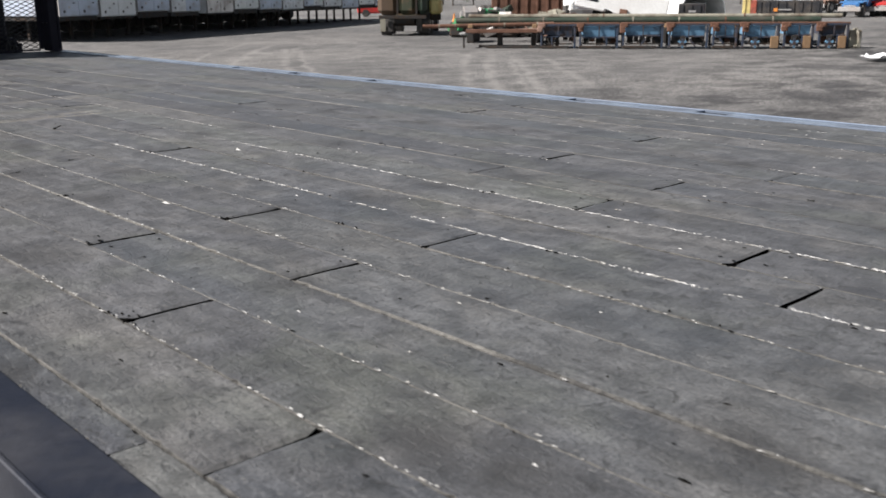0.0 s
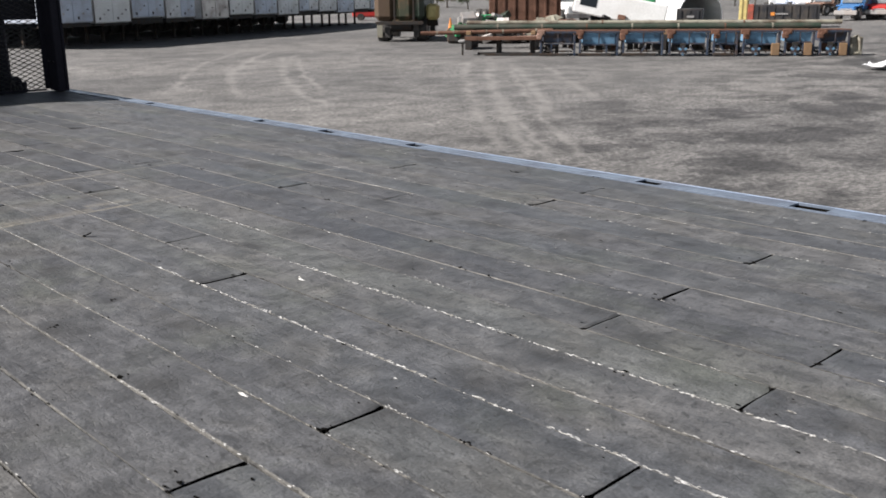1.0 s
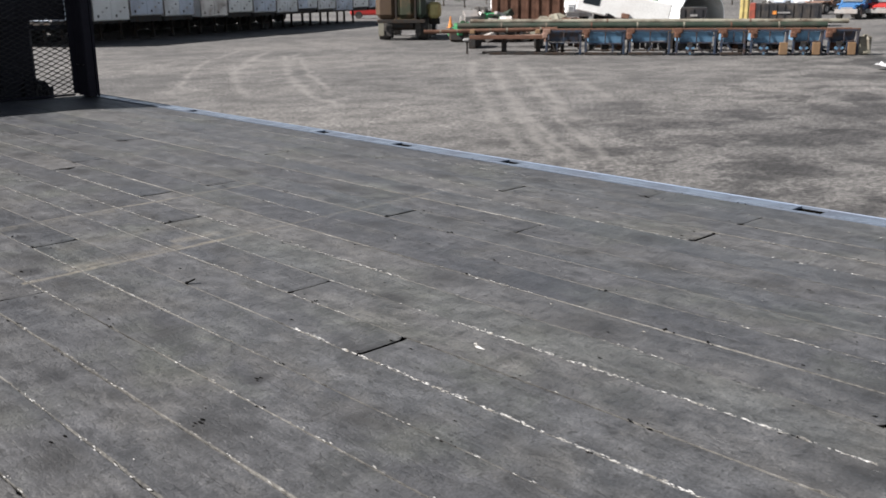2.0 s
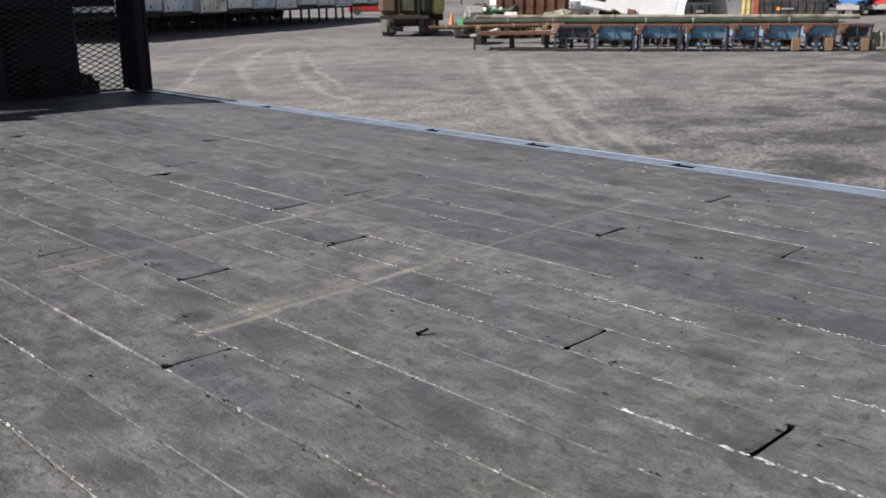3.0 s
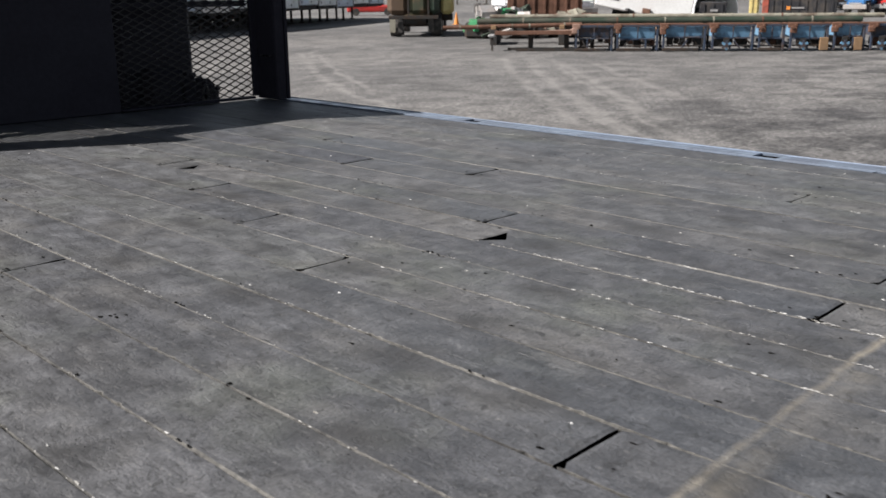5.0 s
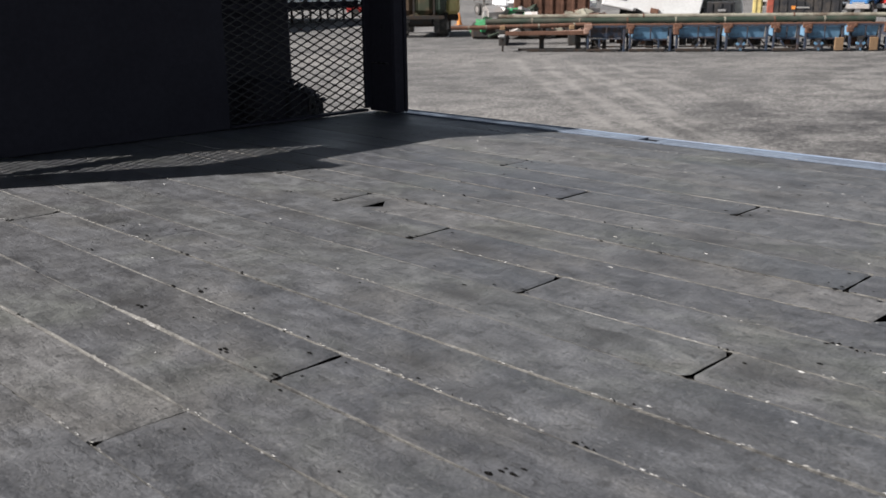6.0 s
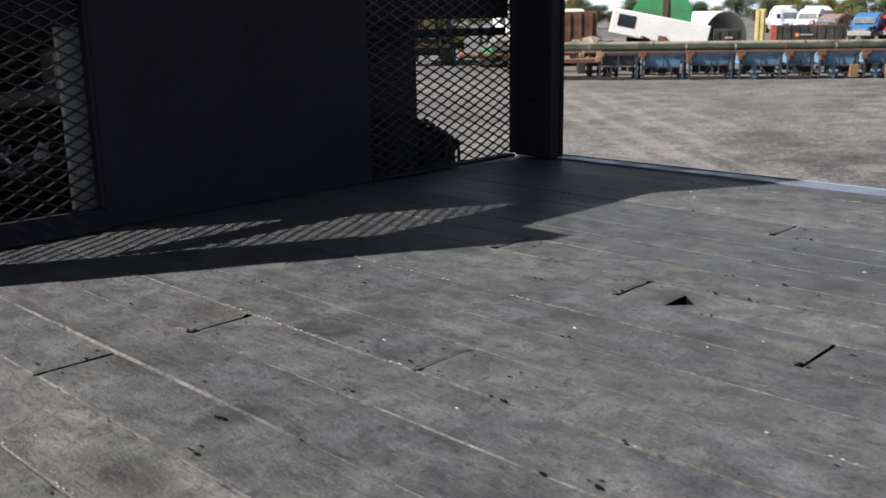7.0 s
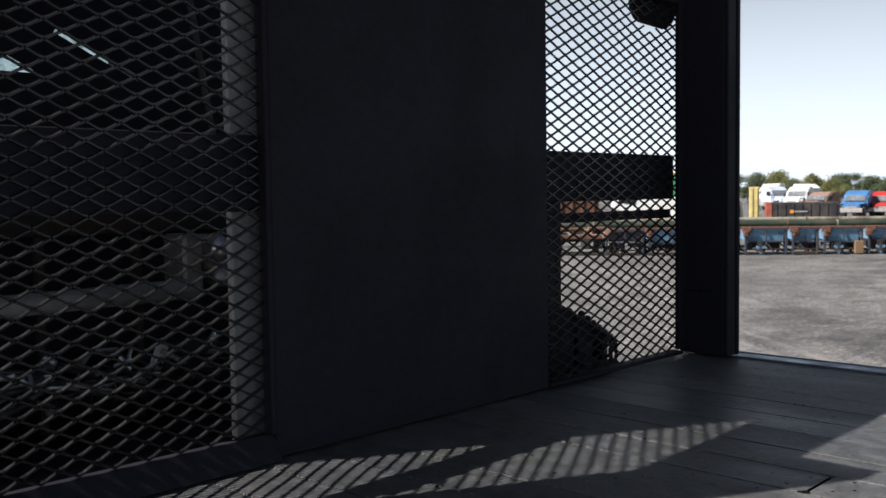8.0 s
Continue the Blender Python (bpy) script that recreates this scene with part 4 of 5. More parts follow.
# ---- parked box trailers ----
def box_trailer(m, skin, door_skin, low=1.05, length=12.0):
    """A parked semi-trailer; local x to its left side, local y ahead, its nose at y = 0."""
    t = thing("box_trailer", "parked box semi-trailer with %s front on landing legs" % door_skin[2], "trailer", m, "row of parked box trailers")
    box_part("body", -1.25, 1.25, 0.05, length, low, 3.9, skin, t, "", 0.03)
    for side, (x0, x1) in enumerate(((-1.24, -0.012), (0.012, 1.24))):
        d = box_part("front_panel", x0, x1, 0.0, 0.049, low + 0.04, 3.86, door_skin[side], t, "", 0.012)
        for k in range(3):
            xx = x0 + (x1 - x0) * (0.25 + 0.25 * k)
            box_part("scuff_strip", xx - 0.05, xx + 0.06, -0.012, -0.001, low + 0.15 + 0.2 * k, low + 0.27 + 0.17 * k, M_BARE if k % 2 else M_UNDER, d)
    box_part("corner_post", -1.26, -1.241, -0.01, 0.08, low, 3.9, M_BARE, t)
    box_part("corner_post", 1.241, 1.26, -0.01, 0.08, low, 3.9, M_BARE, t)
    box_part("underframe", -1.2, 1.2, 0.1, length - 0.2, 0.93, low - 0.001, M_UNDER, t)
    for y in (length - 3.0, length - 1.6):
        bm = bmesh.new()
        tube(bm, (-1.1, y, 0.5), (1.1, y, 0.5), 0.06, 8)
        box(bm, -0.5, 0.5, y - 0.2, y + 0.2, 0.5, 0.93)
        part("axle", bm, M_UNDER, t)
        for x in (-0.95, 0.95):
            bm = bmesh.new()
            tube(bm, (-0.27, 0, 0), (0.27, 0, 0), 0.5, 16)
            part("wheel", bm, M_TYRE, t, m=pose(x, y, 0.5))
    for x in (-0.75, 0.75):
        bm = bmesh.new()
        box(bm, x - 0.06, x + 0.06, 2.3, 2.42, 0.05, 0.93)
        box(bm, x - 0.14, x + 0.14, 2.2, 2.52, 0.0, 0.05)
        part("landing_leg", bm, M_UNDER, t)
    return t


NOSES = (
    (M_BLUISH, (M_BLUISH, M_BLUISH, "pale blue")), (M_WHITE2, (M_WHITE2, M_WHITE2, "clean white")), (M_WHITE, (M_BLUISH, M_BLUISH, "stained pale blue")), (M_WHITE, (M_WHITE, M_BLUISH, "stained white")),
    (M_WHITE, (M_BARE, M_BARE, "bare metal")), (M_WHITE2, (M_WHITE2, M_WHITE2, "clean white")), (M_WHITE, (M_BLUISH, M_BLUISH, "pale blue")), (M_WHITE, (M_WHITE, M_WHITE, "stained white")),
    (M_BLUISH, (M_BLUISH, M_WHITE, "pale blue and white")), (M_WHITE, (M_WHITE, M_WHITE, "stained white")),
)
for k in range(13):
    skin, door_skin = NOSES[k % 10]
    s = k * 2.66 + (0.5 if k > 3 else 0.0)
    box_trailer(pose(16.9 + s * 0.90, 36.9 + s * 0.42, GROUND, 0, 0, 25), skin, door_skin, (1.12, 1.05, 1.22, 1.14, 1.02, 1.18)[k % 6])


# ---- blue conveyor sections ----
def star_wheel(parent, x, y, r):
    """A small spoked hand wheel with its axle along local y."""
    bm = bmesh.new()
    tube(bm, (0, -0.05, 0), (0, 0.05, 0), 0.06, 10)
    hub = part("star_wheel", bm, M_NAVY, parent, "dark blue spoked wheel", m=pose(x, y, r + 0.01))
    for k in range(6):
        bm = bmesh.new()
        box(bm, -0.035, 0.035, -0.02, 0.02, 0.055, r, m=pose(0, 0, 0, 0, k * 60, 0))
        part("spoke", bm, M_BLUE if k % 2 else M_NAVY, hub)
    return hub


def conveyor_section(m, width, panel, block, wheel_on, low):
    t = thing("conveyor_section", "faded %s steel conveyor section with rusty frame" % ("blue" if panel is M_BLUE else "dark blue"), "machine", m, "row of conveyor sections")
    r = random.Random(int(width * 1000) + int(wheel_on) * 7 + int(block) * 3)
    h = 0.84
    z0 = 0.43 + r.uniform(-0.04, 0.03)
    bm = bmesh.new()
    q = [bm.verts.new(p) for p in ((0.117, -0.04, h - 0.09), (width - 0.132, -0.04, h - 0.09), (width - 0.16, 0.03, z0 + r.uniform(-0.03, 0.04)), (0.14, 0.03, z0 - r.uniform(-0.02, 0.04)), (0.117, 0.95, h - 0.09), (width - 0.132, 0.95, h - 0.09), (width - 0.05, 0.8, z0), (0.05, 0.8, z0))]
    for f in ((0, 1, 2, 3), (5, 4, 7, 6), (1, 5, 6, 2), (4, 0, 3, 7), (3, 2, 6, 7)):
        bm.faces.new([q[i] for i in f])
    bmesh.ops.recalc_face_normals(bm, faces=bm.faces)
    part("trough", bm, panel, t, "faded blue sheet steel trough" if panel is M_BLUE else "")
    box_part("top_rail", 0.0, width, -0.08, 0.01, h - 0.085, h - 0.02, M_NAVY, t, "", 0.008)
    box_part("rail_cap", 0.0, width, -0.07, 0.0, h - 0.019, h + 0.02, M_RUST, t, "rusty top rail", 0.006)
    box_part("top_rail", 0.0, width, 0.951, 1.02, h - 0.085, h, M_RUST, t, "", 0.008)
    box_part("flange", 0.117, width - 0.132, -0.055, 0.035, z0 - 0.055, z0 - 0.005 if not low else z0 - 0.02, M_NAVY, t, "", 0.006)
    for x in (0.02, width - 0.10):
        for y in (-0.06, 0.93):
            box_part("leg", x, x + 0.07, y, y + 0.08, 0.0, h - 0.09, M_NAVY if y < 0 else M_UNDER, t, "", 0.008)
        box_part("cross_tie", x + 0.005, x + 0.065, 0.021, 0.929, 0.06, 0.14, M_UNDER, t, "", 0.006)
    box_part("mid_post", width * 0.5 - 0.02, width * 0.5 + 0.02, -0.075, -0.042, z0 - 0.004, h - 0.086, M_NAVY, t, "", 0.004)
    box_part("lower_beam", 0.131, width - 0.131, 0.0, 0.06, 0.12, 0.17, M_UNDER, t, "", 0.006)
    # rollers, hangers and bent rods crowded under the trough
    for q in range(5):
        x, y = width * (0.12 + 0.16 * q) + r.uniform(-0.05, 0.05), r.uniform(0.1, 0.5)
        top = z0 - 0.06
        box_part("return_roller_box", x, x + r.uniform(0.10, 0.26), y, y + r.uniform(0.1, 0.35), r.uniform(0.05, 0.26), top, r.choice((M_UNDER, M_UNDER, M_DARK, M_RUST)), t, "", 0.015)
    for q in range(4):
        x = r.uniform(0.15, width - 0.2)
        bm = bmesh.new()
        tube(bm, (x, r.uniform(-0.04, 0.0), z0 - 0.03), (x + r.uniform(-0.25, 0.25), r.uniform(-0.1, 0.1), r.uniform(0.05, 0.2)), r.uniform(0.012, 0.024), 6)
        part("hanger_rod", bm, M_UNDER, t)
    # lumpy rusted bearing over the joint, hung from the top rail
    bm = bmesh.new()
    wide = r.uniform(0.17, 0.26)
    box(bm, -0.08, wide, -0.13, -0.081, h - 0.14, h + 0.03, 0.02)
    box(bm, -0.03, wide * 0.8, -0.16, -0.081, h - 0.26 - r.uniform(0, 0.08), h - 0.10, 0.025, m=pose(0, 0, 0, 0, r.uniform(-6, 6), 0))
    tube(bm, (0.05, -0.20, h - 0.12), (0.05, -0.131, h - 0.12), 0.055, 10)
    tube(bm, (wide * 0.7, -0.19, h - 0.05), (wide * 0.7, -0.131, h - 0.05), 0.04, 8)
    part("bearing_bracket", bm, r.choice((M_PINK, M_RUST, M_RUST)), t, "rusted lumpy bearing bracket")
    lean = r.uniform(-0.14, 0.14)
    bm = bmesh.new()
    box(bm, -0.025, 0.025, -0.1, -0.06, 0.0, 0.34, 0.004, m=pose(width * r.uniform(0.3, 0.7), 0.0, 0.05, 0, r.choice((-38, 34, 0)), 0))
    part("brace", bm, M_NAVY, t)
    if block:
        box_part("timber_block", width - 0.40 + lean, width - 0.14 + lean, -0.12, -0.005, 0.0, 0.40, M_TAN, t, "brown timber block", 0.012)
    if wheel_on:
        star_wheel(t, width * 0.35, -0.16, 0.155)
        bm = bmesh.new()
        tube(bm, (width * 0.35, -0.11, 0.20), (width * 0.35, 0.6, 0.20), 0.04, 8)
        part("axle", bm, M_UNDER, t)
        box_part("wheel_fork", width * 0.35 - 0.09, width * 0.35 + 0.09, -0.105, -0.09, 0.22, z0 - 0.02, M_UNDER, t, "", 0.006)
    else:
        box_part("skid", 0.0, width * 0.8, -0.25, -0.15, 0.0, 0.09, M_UNDER, t, "", 0.01)
        box_part("skid_tie", 0.1, 0.2, -0.149, -0.001, 0.01, 0.08, M_UNDER, t)
    return t


CX, CY = (32.68 - 24.81) / 11.62, (8.24 - 18.06) / 11.62
SECTIONS = ((1.35, 1.30, M_NAVY, 0, 0, 1), (2.66, 1.42, M_BLUE, 0, 0, 0), (4.10, 1.46, M_BLUE, 0, 0, 0), (5.62, 1.40, M_BLUE, 0, 1, 0), (7.05, 0.90, M_BLUE, 0, 0, 0),
            (8.0, 1.28, M_BLUE, 1, 1, 0), (9.32, 1.05, M_BLUE, 1, 1, 0), (10.42, 1.05, M_NAVY, 1, 1, 0))
for s, w, panel, block, wheel_on, low in SECTIONS:
    conveyor_section(heading(24.81 + CX * s, 18.06 + CY * s, GROUND, CX, CY) @ Matrix.Scale(1.055, 4), w - 0.03, panel, block, wheel_on, low)

ramp = thing("loading_ramp", "faded red steel ramp with rusty edge lying on blocks", "ramp", heading(24.18, 18.95, GROUND, CX, CY) @ Matrix.Scale(1.05, 4))
bm = bmesh.new()
box(bm, 0.0, 2.4, 0.0, 0.8, 0.50, 0.58, 0.02, m=pose(0, 0, 0, 0, -2, 0))
part("deck_plate", bm, M_PINK, ramp)
box_part("edge_beam", -0.2, 2.5, -0.09, -0.01, 0.53, 0.66, M_RUST, ramp, "", 0.01)
for x in (0.9, 2.1):
    box_part("support_block", x, x + 0.16, 0.2, 0.7, 0.0, 0.50, M_UNDER, ramp, "", 0.01)
box_part("base_skid", 0.5, 2.9, -0.14, -0.04, 0.0, 0.08, M_UNDER, ramp, "dark skid on the ground", 0.01)
box_part("base_skid", 0.2, 2.9, 0.5, 0.6, 0.0, 0.08, M_UNDER, ramp, "dark skid on the ground", 0.01)
box_part("nose", -0.45, -0.201, 0.0, 0.5, 0.44, 0.54, M_GALV, ramp, "pale painted tip", 0.04)
box_part("nose_foot", -0.34, -0.28, 0.2, 0.3, 0.0, 0.44, M_UNDER, ramp)

hookp = thing("hose_end", "pale bent hose end hanging at the conveyor", "hose", heading(24.81 + CX * 11.55, 18.06 + CY * 11.55, GROUND, CX, CY))
bm = bmesh.new()
pipe(bm, [Vector((0.05, 0.2, 0.62)), Vector((0.1, 0.1, 0.66)), Vector((0.16, 0, 0.5)), Vector((0.2, 0, 0.2)), Vector((0.14, 0, 0.06)), Vector((0.02, 0, 0.06))], 0.055, 8)
box(bm, -0.12, 0.3, 0.1, 0.5, 0.0, 0.62, 0.02)
part("hose", bm, M_PALEPIPE, hookp)


# ---- pipes behind ----
def pipe_thing(a, b, r, material, label, group="stack of long pipes"):
    a, b = Vector(a), Vector(b)
    t = thing("steel_pipe", label, "pipe", Matrix.Translation(a), group)
    bm = bmesh.new()
    tube(bm, (0, 0, 0), b - a, r, 16)
    part("pipe", bm, material, t)
    d = (b - a)
    for k in range(1, 8):
        c = d * (k / 8.0)
        bm = bmesh.new()
        tube(bm, c - d.normalized() * 0.03, c + d.normalized() * 0.03, r * 1.12, 14)
        part("collar", bm, M_PALEPIPE if k % 3 else M_RUST, t, "worn clamp")
    return t


PA, PB = Vector((27.1, 22.8, 0)), Vector((36.05, 11.2, 0))
PN = Vector((0.79, 0.61, 0))
pipe_thing(PA + Vector((0, 0, GROUND + 0.86)), PB + Vector((0, 0, GROUND + 0.86)), 0.12, M_GREENPIPE, "long dark green steel pipe on timber bearers")
pipe_thing(PA + PN * 0.3 + Vector((0.3, -0.4, GROUND + 1.03)), PB + PN * 0.3 + Vector((0.5, -0.7, GROUND + 1.0)), 0.09, M_PALEPIPE, "long pale weathered steel pipe on timber bearers")
pipe_thing(PA + PN * 0.6 + Vector((1.0, -1.3, GROUND + 0.86)), PB + PN * 0.6 + Vector((0, 0, GROUND + 0.86)), 0.12, M_GREENPIPE, "long dark green steel pipe on timber bearers")
pipe_thing(PA + PN * -0.8 + Vector((-0.9, 0.9, GROUND + 0.66)), PA + PN * -0.5 + Vector((2.6, -3.2, GROUND + 0.74)), 0.08, M_RUST, "rusty short pipe on timber bearers")
bearer = None
for k in range(6):
    c = PA.lerp(PB, 0.05 + k * 0.18)
    m = heading(c.x, c.y, GROUND, 0.79, 0.61)
    if bearer is None:
        bearer = thing("timber_bearer", "dark timber bearer under the pipes", "timber", m, "bearers under the pipes")
        box_part("beam", -1.1, 1.2, -0.14, 0.14, 0.0, 0.58, M_UNDER, bearer, "", 0.02)
        box_part("chock", -1.0, 1.0, -0.10, 0.10, 0.581, 0.74, M_TAN, bearer, "", 0.02)
    else:
        copy_thing(bearer, m)


# ---- dump truck ----
def dump_truck(m):
    """Local y runs ahead; its tail stands at y = 0."""
    t = thing("dump_truck", "old brown and green tipper truck seen from behind", "truck", m)
    for x0, x1, mat, lab in ((-1.28, -0.30, M_BROWN, "brown tarpaulin half"), (-0.28, 0.62, M_OLIVE, "dull green half"), (0.64, 1.12, M_GREENPIPE, "dark green side")):
        bm = bmesh.new()
        box(bm, x0, x1, 0.0, 4.2, 0.98, 2.75, 0.22)
        part("load_bin", bm, mat, t, lab)
    for x in (-0.29, 0.63):
        box_part("strap", x - 0.04, x + 0.04, -0.03, 0.04, 0.95, 2.8, M_UNDER, t)
    box_part("tail_beam", -1.20, 1.10, -0.06, 0.10, 0.80, 0.96, M_UNDER, t, "", 0.01)
    box_part("chassis", -0.5, 0.5, 0.1, 6.5, 0.58, 0.80, M_UNDER, t)
    box_part("cab", -1.1, 1.1, 4.6, 6.4, 0.7, 2.5, M_OLIVE, t, "", 0.12)
    box_part("side_tank", 1.16, 1.75, 0.8, 2.0, 1.0, 1.75, M_YELLOW, t, "yellow drum tank", 0.12)
    box_part("tank_bracket", 0.9, 1.70, 1.1, 1.4, 0.70, 1.0, M_UNDER, t)
    for y in (0.9, 2.2, 5.6):
        for x in (-0.95, 0.95):
            bm = bmesh.new()
            tube(bm, (-0.24, 0, 0), (0.24, 0, 0), 0.5, 18)
            w = part("wheel", bm, M_TYRE, t, m=pose(x, y, 0.5))
            bm = bmesh.new()
            tube(bm, (-0.25, 0, 0), (0.25, 0, 0), 0.26, 14)
            part("rim", bm, M_RIM, w)
        box_part("axle", -0.9, 0.9, y - 0.06, y + 0.06, 0.44, 0.579, M_UNDER, t)
    for x in (-1.16, -0.78, 0.62):
        box_part("mud_flap", x - 0.02, x + 0.24, 0.2, 0.22, 0.2, 0.80, M_PALEPIPE if x < -1 else M_TYRE, t)
    return t


dump_truck(pose(29.45, 28.9, GROUND, 0, 0, -48))


# ---- yard behind the pipes ----
def leaning_body(m):
    t = thing("van_body", "white van body lying tilted on scrap with a black window", "vehicle body", m)
    bm = bmesh.new()
    box(bm, 0, 4.3, 0, 1.8, 0, 1.12, 0.04)
    part("shell", bm, M_WHITE2, t)
    box_part("window", 0.28, 1.05, -0.02, -0.002, 0.40, 0.92, M_GLASS, t, "black window")
    box_part("trim", 0.0, 4.3, -0.018, -0.001, 0.02, 0.07, M_BARE, t)
    box_part("end_frame", -0.05, -0.001, 0.1, 1.7, 0.05, 1.05, M_BARE, t)
    return t


leaning_body(heading(34.95, 22.85, GROUND + 1.22, 2.25, -3.4) @ pose(0, 0, 0.12, 0, 11.5, 0))


def scrap_pile(name, m, sx, sy, sz, mats, count, label, seed):
    """A heap of bent plates, bars and lumps."""
    t = thing(name, label, "scrap heap", m)
    r = random.Random(seed)
    for k, mat in enumerate(mats):
        for q in range(count):
            bm = bmesh.new()
            f = r.random()
            cx, cy = r.uniform(-sx, sx) * (1 - f * 0.5), r.uniform(-sy, sy) * (1 - f * 0.5)
            w, d, h = r.uniform(0.1, 0.6), r.uniform(0.05, 0.35), r.uniform(0.05, 0.35)
            z = f * sz
            box(bm, -w, w, -d, d, -h / 2, h / 2, 0.01, m=pose(cx, cy, max(z, 0.25), r.uniform(-25, 25), r.uniform(-25, 25), r.uniform(0, 180)))
            part("scrap_plate", bm, mat, t)
    bm = bmesh.new()
    box(bm, -sx * 0.85, sx * 0.85, -sy * 0.8, sy * 0.8, 0, sz * 0.55, 0.1)
    part("core", bm, M_UNDER, t)
    return t


scrap_pile("scrap_heap", heading(36.8, 21.4, GROUND, 2.25, -3.4), 2.4, 0.9, 1.15, (M_DARK, M_TAN, M_RUST), 14, "dark heap of scrap steel and timber", 5)
scrap_pile("scrap_heap", heading(31.25, 25.1, GROUND, 2.25, -3.4), 1.9, 0.9, 1.25, (M_GREEN, M_GREENPIPE, M_BARE), 16, "green heap of scrap machine parts", 6)
scrap_pile("scrap_heap", heading(33.55, 22.8, GROUND, 2.25, -3.4), 1.5, 0.8, 1.0, (M_PALEPIPE, M_PINK, M_RUST), 14, "pale and rusty heap of broken timber", 8)


def container(m, w, d, h, mat, label, ribs=6, name="container"):
    t = thing(name, label, "container", m)
    box_part("body", 0, w, 0, d, 0.12, h, mat, t, "", 0.03)
    for k in range(ribs):
        x = w * (k + 0.5) / ribs
        box_part("rib", x - 0.05, x + 0.05, -0.05, -0.002, 0.2, h - 0.06, mat, t, "", 0.01)
    box_part("skid", 0.1, w - 0.1, 0.1, d - 0.1, 0.0, 0.12, M_UNDER, t)
    return t


green = thing("green_hopper", "bright green steel hopper with brown strap and orange fittings on top", "hopper", heading(38.3, 23.9, GROUND, 1.4, -2.15))
bm = bmesh.new()
prof = ((0.0, 0.12), (2.7, 0.12), (2.85, 2.35), (2.55, 2.95), (0.45, 2.95), (-0.05, 2.2))
ends = [[bm.verts.new((x, y, z)) for x, z in prof] for y in (0.0, 2.3)]
bm.faces.new(ends[0])
bm.faces.new(ends[1][::-1])
for k in range(6):
    bm.faces.new((ends[0][k], ends[1][k], ends[1][(k + 1) % 6], ends[0][(k + 1) % 6]))
bmesh.ops.recalc_face_normals(bm, faces=bm.faces)
bmesh.ops.bevel(bm, geom=list(bm.edges), offset=0.05, segments=2, affect="EDGES")
part("shell", bm, M_GREEN, green)
box_part("strap", 1.45, 1.75, -0.06, -0.002, 0.3, 2.9, M_BROWN, green, "brown strap", 0.02)
box_part("skid", 0.2, 2.5, 0.2, 2.1, 0.0, 0.119, M_UNDER, green)
for x in (0.55, 2.0):
    box_part("roof_fitting", x, x + 0.42, 0.1, 0.5, 2.951, 3.06, M_ORANGE, green, "orange fitting", 0.03)
container(heading(32.3, 25.75, GROUND, 2.25, -2.6), 3.4, 2.4, 2.3, M_RUST, "rust brown open steel container", 7, "rusty_container")
blackc = container(heading(53.8, 23.8, GROUND, 1.75, -3.45), 3.8, 2.2, 1.36, M_DARK, "low black steel container with red end and faded orange mark", 8, "black_container")
box_part("end_wall", -0.36, -0.002, -0.03, 2.2, 0.12, 1.38, M_REDEND, blackc, "red painted end", 0.03)
box_part("mark", 1.0, 1.22, -0.062, -0.056, 0.72, 0.92, M_ORANGE, blackc, "faded orange mark")
box_part("mark", 1.28, 2.0, -0.062, -0.056, 0.78, 0.86, M_BARE, blackc, "pale lettering bar")


def hoop_shelter(m, r, length):
    t = thing("hoop_shelter", "white arched fabric shelter with a dark open end", "shelter", m)
    bm = bmesh.new()
    n = 16
    rings = []
    for y in (0.0, length):
        for rad in (r, r - 0.06):
            rings.append([bm.verts.new((-rad * math.cos(math.pi * k / n), y, 0.75 + rad * math.sin(math.pi * k / n))) for k in range(n + 1)])
    o0, i0, o1, i1 = rings
    for k in range(n):
        bm.faces.new((o0[k], o0[k + 1], o1[k + 1], o1[k]))
        bm.faces.new((i0[k + 1], i0[k], i1[k], i1[k + 1]))
        bm.faces.new((o0[k + 1], o0[k], i0[k], i0[k + 1]))
        bm.faces.new((o1[k], o1[k + 1], i1[k + 1], i1[k]))
    part("cover", bm, M_WHITE2, t)
    for s in (-1, 1):
        box_part("side_wall", min(s * r, s * (r - 0.06)), max(s * r, s * (r - 0.06)), 0, length, 0, 0.749, M_WHITE2, t)
    box_part("end_wall", -r + 0.061, r - 0.061, length - 0.05, length - 0.01, 0, 0.8 + r * 0.55, M_DARK, t)
    box_part("stored_crate", -r * 0.6, r * 0.3, 0.4, 1.4, 0, 0.9, M_DARK, t, "dark crate inside", 0.03)
    return t


hoop_shelter(heading(49.4, 24.8, GROUND, 1.4, -2.35) @ pose(0, 0, 0, 0, 0, 34), 1.5, 7.0)


def prism(bm, profile, x0, x1, bevel=0.0):
    """A closed outline in y and z, drawn out along x."""
    n = len(profile)
    a, c = [[bm.verts.new((x, y, z)) for y, z in profile] for x in (x0, x1)]
    faces = [bm.faces.new(a), bm.faces.new(c[::-1])] + [bm.faces.new((a[k], c[k], c[(k + 1) % n], a[(k + 1) % n])) for k in range(n)]
    bmesh.ops.recalc_face_normals(bm, faces=faces)
    if bevel:
        bmesh.ops.bevel(bm, geom=list(bm.edges), offset=bevel, segments=2, affect="EDGES")


